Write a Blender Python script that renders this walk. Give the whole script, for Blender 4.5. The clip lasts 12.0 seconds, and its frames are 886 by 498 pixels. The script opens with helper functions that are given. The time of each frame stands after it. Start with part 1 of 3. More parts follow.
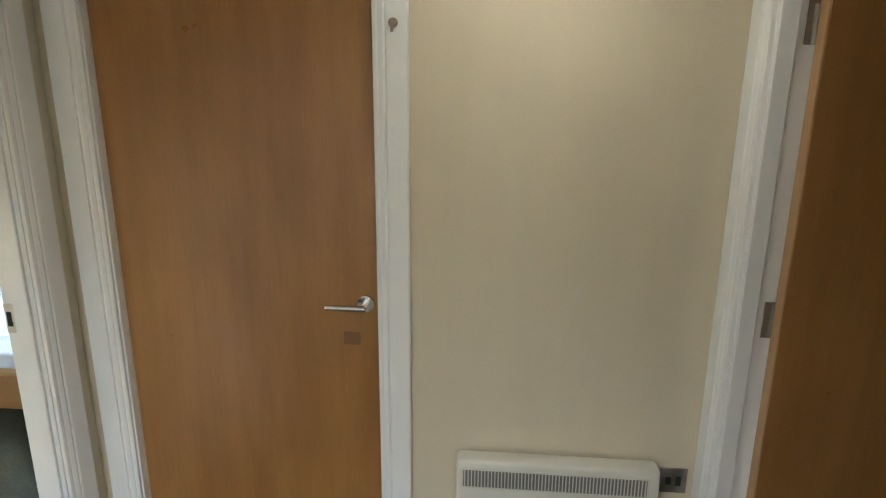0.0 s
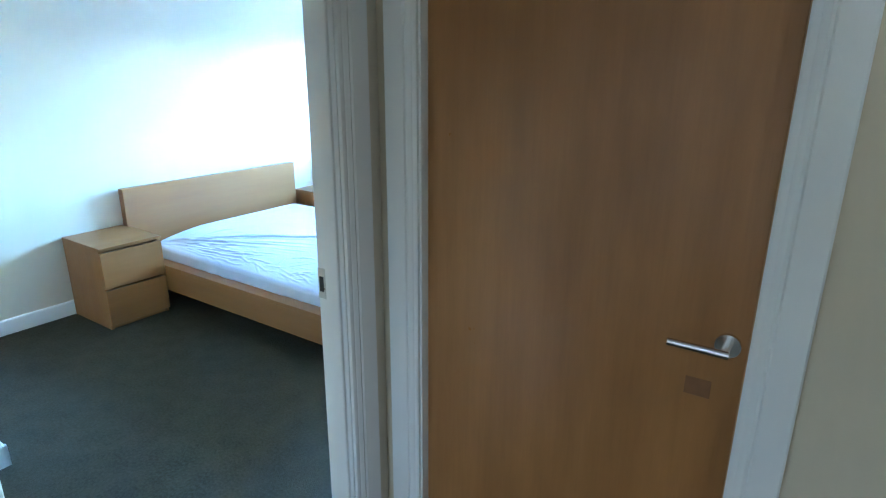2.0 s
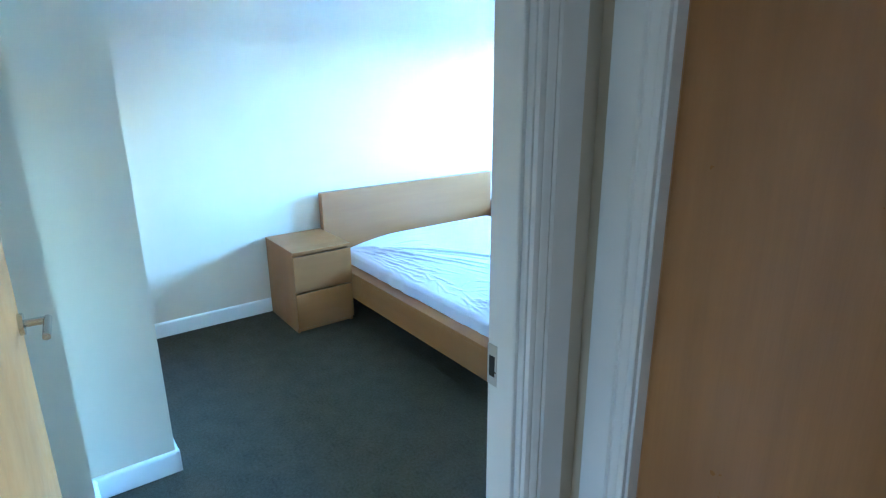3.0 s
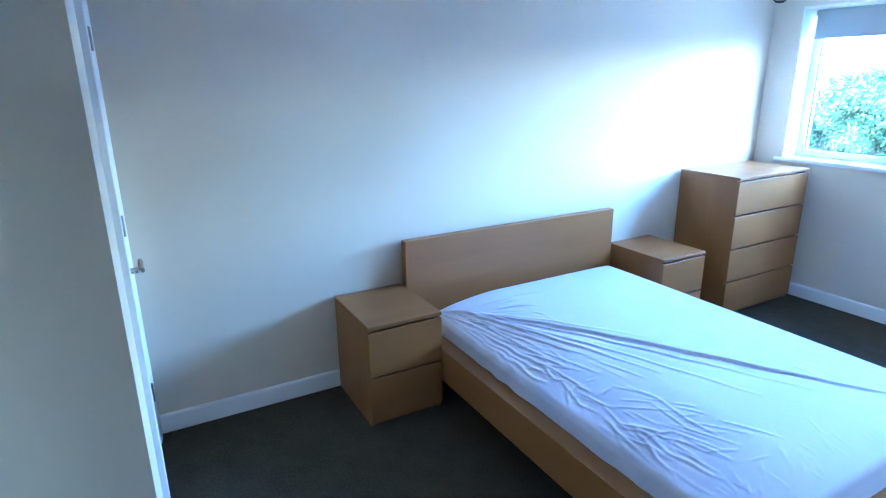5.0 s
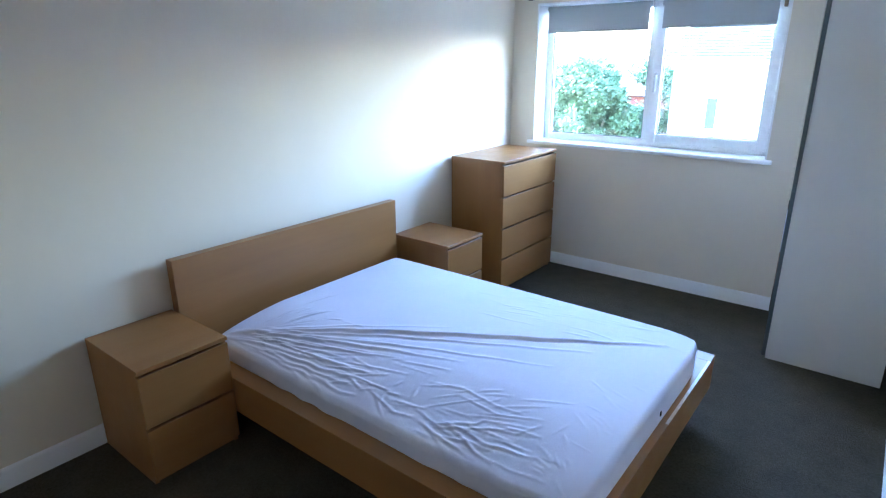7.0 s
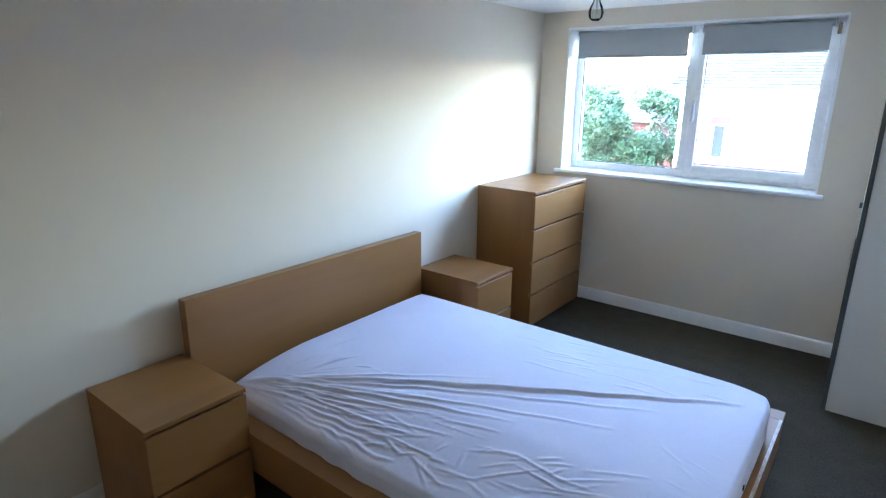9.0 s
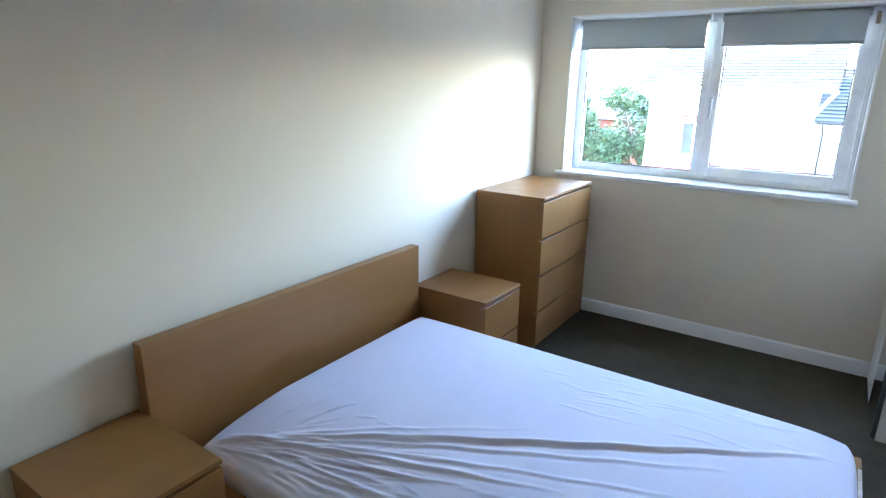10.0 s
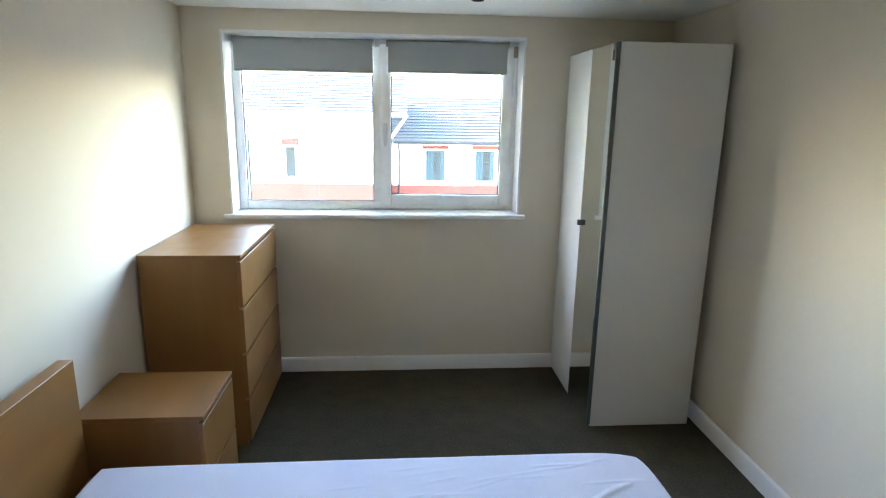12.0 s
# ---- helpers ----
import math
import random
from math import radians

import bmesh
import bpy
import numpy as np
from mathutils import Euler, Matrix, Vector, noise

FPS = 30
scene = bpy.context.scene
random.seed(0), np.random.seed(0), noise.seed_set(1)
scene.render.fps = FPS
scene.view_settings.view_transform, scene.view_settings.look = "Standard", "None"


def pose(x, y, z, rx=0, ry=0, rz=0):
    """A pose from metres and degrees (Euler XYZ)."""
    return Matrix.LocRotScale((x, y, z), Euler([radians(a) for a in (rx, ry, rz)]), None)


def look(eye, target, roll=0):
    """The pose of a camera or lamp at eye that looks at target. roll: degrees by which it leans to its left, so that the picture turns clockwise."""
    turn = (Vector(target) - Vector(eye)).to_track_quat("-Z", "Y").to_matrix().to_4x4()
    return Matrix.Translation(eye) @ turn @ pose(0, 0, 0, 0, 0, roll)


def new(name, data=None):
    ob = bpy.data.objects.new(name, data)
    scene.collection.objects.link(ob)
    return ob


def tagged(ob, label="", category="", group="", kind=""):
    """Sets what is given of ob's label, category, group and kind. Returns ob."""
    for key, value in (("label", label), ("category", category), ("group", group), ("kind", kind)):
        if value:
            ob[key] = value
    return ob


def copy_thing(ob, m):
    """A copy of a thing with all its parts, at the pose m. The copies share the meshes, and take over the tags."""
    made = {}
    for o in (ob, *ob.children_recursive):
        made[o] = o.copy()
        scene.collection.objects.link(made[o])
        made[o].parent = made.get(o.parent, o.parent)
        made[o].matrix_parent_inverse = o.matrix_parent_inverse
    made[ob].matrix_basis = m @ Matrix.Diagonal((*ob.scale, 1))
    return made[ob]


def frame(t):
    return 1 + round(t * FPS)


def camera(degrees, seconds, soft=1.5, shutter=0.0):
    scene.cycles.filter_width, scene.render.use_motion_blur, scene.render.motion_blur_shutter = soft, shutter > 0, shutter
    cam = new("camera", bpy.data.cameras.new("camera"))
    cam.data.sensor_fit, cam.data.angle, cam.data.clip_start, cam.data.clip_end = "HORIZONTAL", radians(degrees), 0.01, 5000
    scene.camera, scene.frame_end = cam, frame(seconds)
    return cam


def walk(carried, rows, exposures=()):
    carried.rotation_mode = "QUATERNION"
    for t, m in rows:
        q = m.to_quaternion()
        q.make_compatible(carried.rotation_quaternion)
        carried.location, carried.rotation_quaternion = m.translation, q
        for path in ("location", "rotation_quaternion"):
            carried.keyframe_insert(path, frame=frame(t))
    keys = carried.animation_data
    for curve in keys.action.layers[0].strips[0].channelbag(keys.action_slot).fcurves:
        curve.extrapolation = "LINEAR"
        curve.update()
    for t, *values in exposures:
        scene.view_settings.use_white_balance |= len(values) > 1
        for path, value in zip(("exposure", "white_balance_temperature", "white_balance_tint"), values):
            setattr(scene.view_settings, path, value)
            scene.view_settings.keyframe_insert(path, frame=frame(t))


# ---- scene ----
cam = camera(75.2, 12.0, soft=1.2)
PATH = [
    (0, (4.424, -2.421, 1.648), (4.252, -0.487, 1.172), 0.4),
    (0.5, (4.427, -2.397, 1.654), (3.984, -0.514, 1.146), 0.5),
    (1, (4.424, -2.362, 1.64), (3.798, -0.537, 1.113), 0.7),
    (1.5, (4.347, -2.221, 1.619), (3.541, -0.478, 1.058), 0.4),
    (2, (4.153, -2.031, 1.615), (3.09, -0.443, 1.025), 0.4),
    (2.5, (4.006, -1.83, 1.575), (2.657, -0.481, 0.972), 0.4),
    (3, (3.813, -1.654, 1.603), (2.266, -0.526, 1.025), -0.4),
    (3.5, (3.516, -1.552, 1.626), (1.841, -0.61, 1.07), -0.7),
    (3.7, (3.397, -1.52, 1.63), (1.675, -0.66, 1.089), -0.5),
    (5.3, (2.752, -1.264, 1.704), (1.121, -0.28, 1.095), -0.7),
    (5.5, (2.675, -1.25, 1.706), (1.118, -0.171, 1.066), -0.5),
    (6, (2.623, -1.208, 1.671), (1.237, 0.062, 0.988), -0.4),
    (6.5, (2.703, -1.211, 1.69), (1.441, 0.182, 1.007), -0.4),
    (7, (2.699, -1.226, 1.718), (1.526, 0.268, 1.093), -0.3),
    (7.2, (2.692, -1.233, 1.742), (1.553, 0.297, 1.141), -0.2),
    (8.8, (2.422, -1.184, 1.74), (1.323, 0.397, 1.2), 0.6),
    (9, (2.378, -1.131, 1.717), (1.195, 0.385, 1.166), 0.5),
    (9.5, (2.167, -0.944, 1.704), (0.919, 0.517, 1.148), 0.8),
    (10, (1.931, -0.885, 1.691), (0.849, 0.701, 1.13), 0.9),
    (10.5, (1.614, -0.812, 1.669), (0.852, 0.966, 1.162), 0.9),
    (11, (1.411, -0.678, 1.656), (1.04, 1.23, 1.185), 1.0),
    (11.5, (1.296, -0.511, 1.682), (1.267, 1.437, 1.229), 1.0),
    (12, (1.242, -0.427, 1.694), (1.402, 1.513, 1.232), 1.0),
]

EXPOSURES = [(0, 8.2, 5000, 6), (1.0, 7.72, 4600, 4), (2.0, 7.68, 4020, 0), (3.0, 7.76, 3770, 1), (3.7, 7.52, 3690, 5), (5.3, 6.45, 4150, 16), (7.2, 6.08, 5000, 20),
             (8.8, 5.82, 5300, 20), (10.5, 5.9, 5750, 17), (12.0, 5.5, 6350, 16)]
walk(cam, [(t, look(eye, target, roll)) for t, eye, target, roll in PATH], EXPOSURES)

# ---- light: sky, sun, one hall downlight and one added unseen fill downlight ----
world = bpy.data.worlds.new("sky")
scene.world = world
world.use_nodes = True
wn = world.node_tree
sky = wn.nodes.new("ShaderNodeTexSky")
sky.sky_type, sky.sun_disc, sky.dust_density, sky.air_density = "NISHITA", False, 1.0, 1.5
SUN_FROM = Vector((-0.80, -0.006, 0.60)).normalized()
sky.sun_elevation = math.asin(SUN_FROM.z)
sky.sun_rotation = math.atan2(SUN_FROM.x, SUN_FROM.y)
wn.nodes["Background"].inputs["Strength"].default_value = 0.15
wn.links.new(sky.outputs["Color"], wn.nodes["Background"].inputs["Color"])
sun = bpy.data.lights.new("sun", "SUN")
sun.energy, sun.angle, sun.color = 1.0, radians(0.5), (1.0, 0.95, 0.87)
new("sun", sun).matrix_world = look(SUN_FROM * 60, (0, 0, 0))
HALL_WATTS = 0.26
BED_CEIL = 2.26

# sky light finds the room through the window's opening
gate = bpy.data.lights.new("window_portal", "AREA")
gate.shape, gate.size, gate.size_y = "RECTANGLE", 1.74, 1.02
gate.cycles.is_portal = True
new("window_portal", gate).matrix_world = pose(1.12, 3.46, 1.6, -90, 0, 0)


# ---- materials ----
def material(name, color, rough=0.6, metal=0.0, color2=None, scale=(6, 6, 6), detail=4.0, bump=0.0, bump_scale=(200, 200, 200),
             color3=None, fine=(60, 60, 60), mix3=0.35, coat=0.0, vary=0.0, spec=0.5, bump_dist=0.002, rough_vary=0.0):
    m = bpy.data.materials.new(name)
    m.use_nodes = True
    nt = m.node_tree
    b = nt.nodes["Principled BSDF"]
    b.inputs["Roughness"].default_value, b.inputs["Metallic"].default_value = rough, metal
    b.inputs["Coat Weight"].default_value, b.inputs["Specular IOR Level"].default_value = coat, spec
    tc = nt.nodes.new("ShaderNodeTexCoord")

    def grain(s, d=4.0, r=0.55):
        mp = nt.nodes.new("ShaderNodeMapping")
        mp.inputs["Scale"].default_value = s
        n = nt.nodes.new("ShaderNodeTexNoise")
        n.inputs["Scale"].default_value, n.inputs["Detail"].default_value, n.inputs["Roughness"].default_value = 1.0, d, r
        nt.links.new(tc.outputs["Object"], mp.inputs["Vector"])
        nt.links.new(mp.outputs["Vector"], n.inputs["Vector"])
        ramp = nt.nodes.new("ShaderNodeMapRange")
        ramp.inputs["From Min"].default_value, ramp.inputs["From Max"].default_value = 0.3, 0.7
        nt.links.new(n.outputs["Fac"], ramp.inputs["Value"])
        return ramp.outputs["Result"]

    def mix(fac, a, c):
        x = nt.nodes.new("ShaderNodeMix")
        x.data_type = "RGBA"
        if isinstance(fac, float):
            x.inputs["Factor"].default_value = fac
        else:
            nt.links.new(fac, x.inputs["Factor"])
        for sock, v in ((x.inputs[6], a), (x.inputs[7], c)):
            if isinstance(v, tuple):
                sock.default_value = (*v, 1)
            else:
                nt.links.new(v, sock)
        return x.outputs[2]

    out = color
    broad = None
    if color2:
        broad = grain(scale, detail)
        out = mix(broad, color, color2)
    if color3:
        f3 = nt.nodes.new("ShaderNodeMath")
        f3.operation = "MULTIPLY"
        f3.inputs[1].default_value = mix3
        nt.links.new(grain(fine, 5.0, 0.7), f3.inputs[0])
        out = mix(f3.outputs[0], out, color3)
    if vary:
        info = nt.nodes.new("ShaderNodeObjectInfo")
        hsv = nt.nodes.new("ShaderNodeHueSaturation")
        rng = nt.nodes.new("ShaderNodeMapRange")
        rng.inputs["To Min"].default_value, rng.inputs["To Max"].default_value = 1 - vary, 1 + vary
        nt.links.new(info.outputs["Random"], rng.inputs["Value"])
        nt.links.new(rng.outputs["Result"], hsv.inputs["Value"])
        if isinstance(out, tuple):
            hsv.inputs["Color"].default_value = (*out, 1)
        else:
            nt.links.new(out, hsv.inputs["Color"])
        out = hsv.outputs["Color"]
    if isinstance(out, tuple):
        b.inputs["Base Color"].default_value = (*out, 1)
    else:
        nt.links.new(out, b.inputs["Base Color"])
    if rough_vary:
        rr = nt.nodes.new("ShaderNodeMapRange")
        rr.inputs["To Min"].default_value, rr.inputs["To Max"].default_value = rough - rough_vary, rough + rough_vary
        nt.links.new(grain((5, 5, 5), 5.0, 0.65), rr.inputs["Value"])
        nt.links.new(rr.outputs["Result"], b.inputs["Roughness"])
    if bump:
        bp = nt.nodes.new("ShaderNodeBump")
        bp.inputs["Strength"].default_value, bp.inputs["Distance"].default_value = bump, bump_dist
        nt.links.new(grain(bump_scale, 3.0), bp.inputs["Height"])
        nt.links.new(bp.outputs["Normal"], b.inputs["Normal"])
    return m


M_WALL = material("cream_wall_paint", (0.765, 0.695, 0.57), 0.7, color2=(0.74, 0.67, 0.545), scale=(1.2, 1.2, 0.7),
                  color3=(0.71, 0.635, 0.495), fine=(14, 14, 9), mix3=0.22, bump=0.09, bump_scale=(130, 130, 130), bump_dist=0.0015, rough_vary=0.07)
M_CEIL = material("white_ceiling_paint", (0.88, 0.865, 0.82), 0.85, color2=(0.80, 0.78, 0.73), scale=(1, 1, 1), bump=0.2, bump_scale=(150, 150, 150))
M_TRIM = material("white_gloss_paint", (0.88, 0.88, 0.87), 0.42, color2=(0.865, 0.862, 0.85), scale=(3, 3, 3), bump=0.03, bump_scale=(40, 40, 40),
                  rough_vary=0.06)
M_HALL = material("cream_hall_paint", (0.75, 0.67, 0.50), 0.6, color2=(0.715, 0.635, 0.465), scale=(1.2, 1.2, 0.7),
                  color3=(0.60, 0.53, 0.41), fine=(8, 8, 1.1), mix3=0.22, bump=0.09, bump_scale=(130, 130, 130), bump_dist=0.0015, rough_vary=0.08)
M_CARPET = material("dark_brown_carpet", (0.042, 0.035, 0.020), 0.95, color2=(0.070, 0.060, 0.036), scale=(9, 9, 9), color3=(0.135, 0.123, 0.094),
                    fine=(75, 75, 75), mix3=0.55, bump=0.7, bump_scale=(190, 210, 200), bump_dist=0.008, spec=0.1)
M_OAK = material("oak_veneer_upright", (0.33, 0.161, 0.043), 0.42, color2=(0.255, 0.117, 0.030), scale=(5, 5, 0.7), color3=(0.25, 0.108, 0.027),
                 fine=(60, 60, 2.5), mix3=0.30, bump=0.12, bump_scale=(220, 220, 6), rough_vary=0.06)
M_OAK_X = material("oak_veneer_lengthwise_x", (0.33, 0.161, 0.043), 0.40, color2=(0.255, 0.117, 0.030), scale=(0.7, 5, 5), color3=(0.25, 0.108, 0.027),
                   fine=(2.5, 60, 60), mix3=0.30, bump=0.12, bump_scale=(6, 220, 220), rough_vary=0.06)
M_OAK_Y = material("oak_veneer_lengthwise_y", (0.33, 0.161, 0.043), 0.40, color2=(0.255, 0.117, 0.030), scale=(5, 0.7, 5), color3=(0.25, 0.108, 0.027),
                   fine=(60, 2.5, 60), mix3=0.30, bump=0.12, bump_scale=(220, 6, 220), rough_vary=0.06)
M_DOOR = material("steamed_veneer_door", (0.42, 0.212, 0.058), 0.34, color2=(0.285, 0.138, 0.037), scale=(8, 8, 1.5), color3=(0.21, 0.108, 0.035),
                  fine=(90, 90, 3), mix3=0.26, bump=0.1, bump_scale=(260, 260, 7), rough_vary=0.07)
M_LIP = material("pale_door_lipping", (0.55, 0.35, 0.16), 0.45, color2=(0.48, 0.29, 0.12), scale=(30, 30, 2))
M_SHEET = material("white_fitted_sheet", (0.72, 0.725, 0.86), 0.85, color2=(0.69, 0.695, 0.83), scale=(4, 4, 4), bump=0.35, bump_scale=(420, 420, 420),
                   bump_dist=0.001, spec=0.2)
M_STEEL = material("satin_steel", (0.62, 0.61, 0.59), 0.26, 1.0, rough_vary=0.08)
M_HINGE = material("dull_hinge_steel", (0.36, 0.34, 0.31), 0.42, 1.0, color2=(0.28, 0.26, 0.23), scale=(60, 60, 60))
M_BLACK = material("black_parts_and_hole_shade", (0.012, 0.012, 0.012), 0.6)
M_SHADED_WOOD = material("shaded_bed_leg", (0.10, 0.065, 0.035), 0.6, color2=(0.08, 0.05, 0.028), scale=(20, 20, 3))
M_WARD = material("white_wardrobe_foil", (0.78, 0.775, 0.74), 0.42, color2=(0.755, 0.75, 0.715), scale=(2, 2, 1), bump=0.04, bump_scale=(300, 300, 300))
M_EDGE = material("grey_mirror_edge", (0.09, 0.11, 0.11), 0.3, color2=(0.07, 0.09, 0.09), scale=(20, 20, 4))
M_MIRROR = material("mirror_glass", (0.88, 0.91, 0.88), 0.015, 1.0)
M_PVC = material("white_window_plastic", (0.90, 0.905, 0.90), 0.28, color2=(0.88, 0.885, 0.88), scale=(3, 3, 3), rough_vary=0.06)
M_GASKET = material("black_window_gasket", (0.03, 0.03, 0.03), 0.6)
M_BLIND = material("grey_blind_fabric", (0.44, 0.46, 0.45), 0.8, color2=(0.41, 0.43, 0.42), scale=(3, 3, 8), bump=0.3, bump_scale=(700, 700, 700))
M_HEATER = material("cream_heater_enamel", (0.74, 0.72, 0.64), 0.35, color2=(0.70, 0.68, 0.60), scale=(5, 5, 5), rough_vary=0.06)
M_GRILLE = material("grey_grille", (0.22, 0.22, 0.20), 0.5, 0.3)
M_SWITCH = material("brushed_switch_plate", (0.40, 0.38, 0.34), 0.35, 1.0, color2=(0.34, 0.32, 0.29), scale=(4, 4, 200))
M_BULB_METAL = material("grey_lampholder", (0.12, 0.12, 0.12), 0.4)
M_RENDER = material("white_house_render", (0.78, 0.77, 0.74), 0.85, color2=(0.72, 0.71, 0.67), scale=(0.5, 0.5, 0.25), bump=0.3, bump_scale=(40, 40, 40), bump_dist=0.01)
M_BRICK = material("red_brick", (0.125, 0.029, 0.021), 0.85, color2=(0.105, 0.024, 0.017), scale=(4, 4, 12), color3=(0.21, 0.06, 0.04), fine=(20, 20, 40), vary=0.18)
M_MORTAR = material("mortar", (0.42, 0.38, 0.33), 0.9, color2=(0.36, 0.32, 0.28), scale=(5, 5, 5))
M_TILE = material("grey_roof_tile", (0.05, 0.05, 0.054), 0.75, color2=(0.036, 0.036, 0.04), scale=(2, 2, 2), color3=(0.07, 0.068, 0.065), fine=(30, 30, 30), vary=0.12)
M_GUTTER = material("black_gutter_and_ridge_shade", (0.013, 0.013, 0.015), 0.6)
M_CURTAIN = material("blue_grey_curtain", (0.045, 0.075, 0.085), 0.9, color2=(0.03, 0.05, 0.06), scale=(14, 14, 0.6))
M_GROUND = material("rough_grass_ground", (0.085, 0.105, 0.04), 0.9, color2=(0.06, 0.085, 0.03), scale=(0.15, 0.15, 0.15), color3=(0.11, 0.105, 0.06), fine=(3, 3, 3))
M_ROAD = material("grey_concrete_paving", (0.33, 0.32, 0.30), 0.85, color2=(0.28, 0.27, 0.255), scale=(0.4, 0.4, 0.4), color3=(0.20, 0.195, 0.185), fine=(60, 60, 60))
M_BARK = material("grey_bark", (0.11, 0.085, 0.06), 0.9, color2=(0.07, 0.055, 0.04), scale=(6, 6, 1.5), bump=0.8, bump_scale=(25, 25, 6), bump_dist=0.02)
M_LEAF = material("green_leaves", (0.055, 0.10, 0.04), 0.55, color2=(0.04, 0.075, 0.03), scale=(1.2, 1.2, 1.2), color3=(0.08, 0.12, 0.045), fine=(9, 9, 9))


def glass_material(name, tint, rough=0.0):
    m = bpy.data.materials.new(name)
    m.use_nodes = True
    b = m.node_tree.nodes["Principled BSDF"]
    b.inputs["Base Color"].default_value = (*tint, 1)
    b.inputs["Roughness"].default_value, b.inputs["Transmission Weight"].default_value, b.inputs["IOR"].default_value = rough, 1.0, 1.45
    return m


def thin_glass(name):
    """A thin pane: mostly clear, with a weak mirror gloss that grows towards grazing angles."""
    m = bpy.data.materials.new(name)
    m.use_nodes = True
    nt = m.node_tree
    out = nt.nodes["Material Output"]
    clear, gloss = nt.nodes.new("ShaderNodeBsdfTransparent"), nt.nodes.new("ShaderNodeBsdfGlossy")
    clear.inputs["Color"].default_value = (0.93, 0.96, 0.95, 1)
    gloss.inputs["Roughness"].default_value = 0.02
    fr, mx = nt.nodes.new("ShaderNodeFresnel"), nt.nodes.new("ShaderNodeMixShader")
    fr.inputs["IOR"].default_value = 1.45
    nt.links.new(fr.outputs[0], mx.inputs[0])
    nt.links.new(clear.outputs[0], mx.inputs[1])
    nt.links.new(gloss.outputs[0], mx.inputs[2])
    nt.links.new(mx.outputs[0], out.inputs["Surface"])
    return m


def woven_blind(name, color, through_share):
    """Roller-blind cloth: daylight behind it glows weakly through the weave."""
    m = material(name, color, 0.8, color2=tuple(c * 0.94 for c in color), scale=(3, 3, 8), bump=0.3, bump_scale=(700, 700, 700))
    nt = m.node_tree
    b, out = nt.nodes["Principled BSDF"], nt.nodes["Material Output"]
    tl, mx = nt.nodes.new("ShaderNodeBsdfTranslucent"), nt.nodes.new("ShaderNodeMixShader")
    tl.inputs["Color"].default_value = (*color, 1)
    mx.inputs[0].default_value = through_share
    nt.links.new(b.outputs[0], mx.inputs[1])
    nt.links.new(tl.outputs[0], mx.inputs[2])
    nt.links.new(mx.outputs[0], out.inputs["Surface"])
    return m


M_CLOTH = woven_blind("grey_blind_cloth", (0.46, 0.48, 0.48), 0.10)
M_GLASS = thin_glass("window_glass")
M_BULB = thin_glass("bulb_glass")
M_FARGLASS = material("dark_far_window_glass", (0.02, 0.026, 0.03), 0.12, color2=(0.03, 0.038, 0.042), scale=(1.5, 1.5, 0.8), spec=0.25)
M_LAMP = bpy.data.materials.new("lit_downlight")
M_LAMP.use_nodes = True
M_LAMP.node_tree.nodes["Principled BSDF"].inputs["Emission Color"].default_value = (1.0, 0.78, 0.5, 1)
M_LAMP.node_tree.nodes["Principled BSDF"].inputs["Emission Strength"].default_value = 1.1


# ---- mesh helpers ----
def box(bm, x0, y0, z0, x1, y1, z1, bevel=0.0, seg=2):
    vs = [bm.verts.new((x, y, z)) for z in (z0, z1) for y in (y0, y1) for x in (x0, x1)]
    fs = [bm.faces.new([vs[i] for i in q]) for q in ((0, 2, 3, 1), (4, 5, 7, 6), (0, 1, 5, 4), (2, 6, 7, 3), (0, 4, 6, 2), (1, 3, 7, 5))]
    if bevel:
        es = list({e for fc in fs for e in fc.edges})
        bmesh.ops.bevel(bm, geom=es, offset=bevel, segments=seg, profile=0.5, affect="EDGES")
    return bm


def prism(bm, pts, z0, z1):
    lo, hi = [bm.verts.new((x, y, z0)) for x, y in pts], [bm.verts.new((x, y, z1)) for x, y in pts]
    n = len(pts)
    bm.faces.new(lo[::-1])
    bm.faces.new(hi)
    for i in range(n):
        bm.faces.new((lo[i], lo[(i + 1) % n], hi[(i + 1) % n], hi[i]))
    return bm


def rod(bm, a, b, r0, r1=None, n=16):
    a, b = Vector(a), Vector(b)
    r1 = r0 if r1 is None else r1
    q = (b - a).to_track_quat("Z", "Y").to_matrix()
    rings = [[bm.verts.new(p + q @ Vector((r * math.cos(2 * math.pi * i / n), r * math.sin(2 * math.pi * i / n), 0))) for i in range(n)]
             for p, r in ((a, r0), (b, r1))]
    for i in range(n):
        bm.faces.new((rings[0][i], rings[0][(i + 1) % n], rings[1][(i + 1) % n], rings[1][i]))
    bm.faces.new(rings[0][::-1])
    bm.faces.new(rings[1])
    return bm


def lathe(bm, prof, n=24, axis_at=(0, 0, 0)):
    """Turns (radius, height) pairs round the upright axis."""
    c = Vector(axis_at)
    rings = [[bm.verts.new(c + Vector((max(r, 1e-4) * math.cos(2 * math.pi * i / n), max(r, 1e-4) * math.sin(2 * math.pi * i / n), z))) for i in range(n)]
             for r, z in prof]
    for a, b in zip(rings, rings[1:]):
        for i in range(n):
            bm.faces.new((a[i], a[(i + 1) % n], b[(i + 1) % n], b[i]))
    return bm


def B():
    return bmesh.new()


def mesh_of(bm, name, mat, smooth=35):
    bmesh.ops.recalc_face_normals(bm, faces=bm.faces)
    me = bpy.data.meshes.new(name)
    bm.to_mesh(me)
    bm.free()
    me.materials.append(mat)
    if smooth:
        for p in me.polygons:
            p.use_smooth = True
        me.set_sharp_from_angle(angle=radians(smooth))
    return me


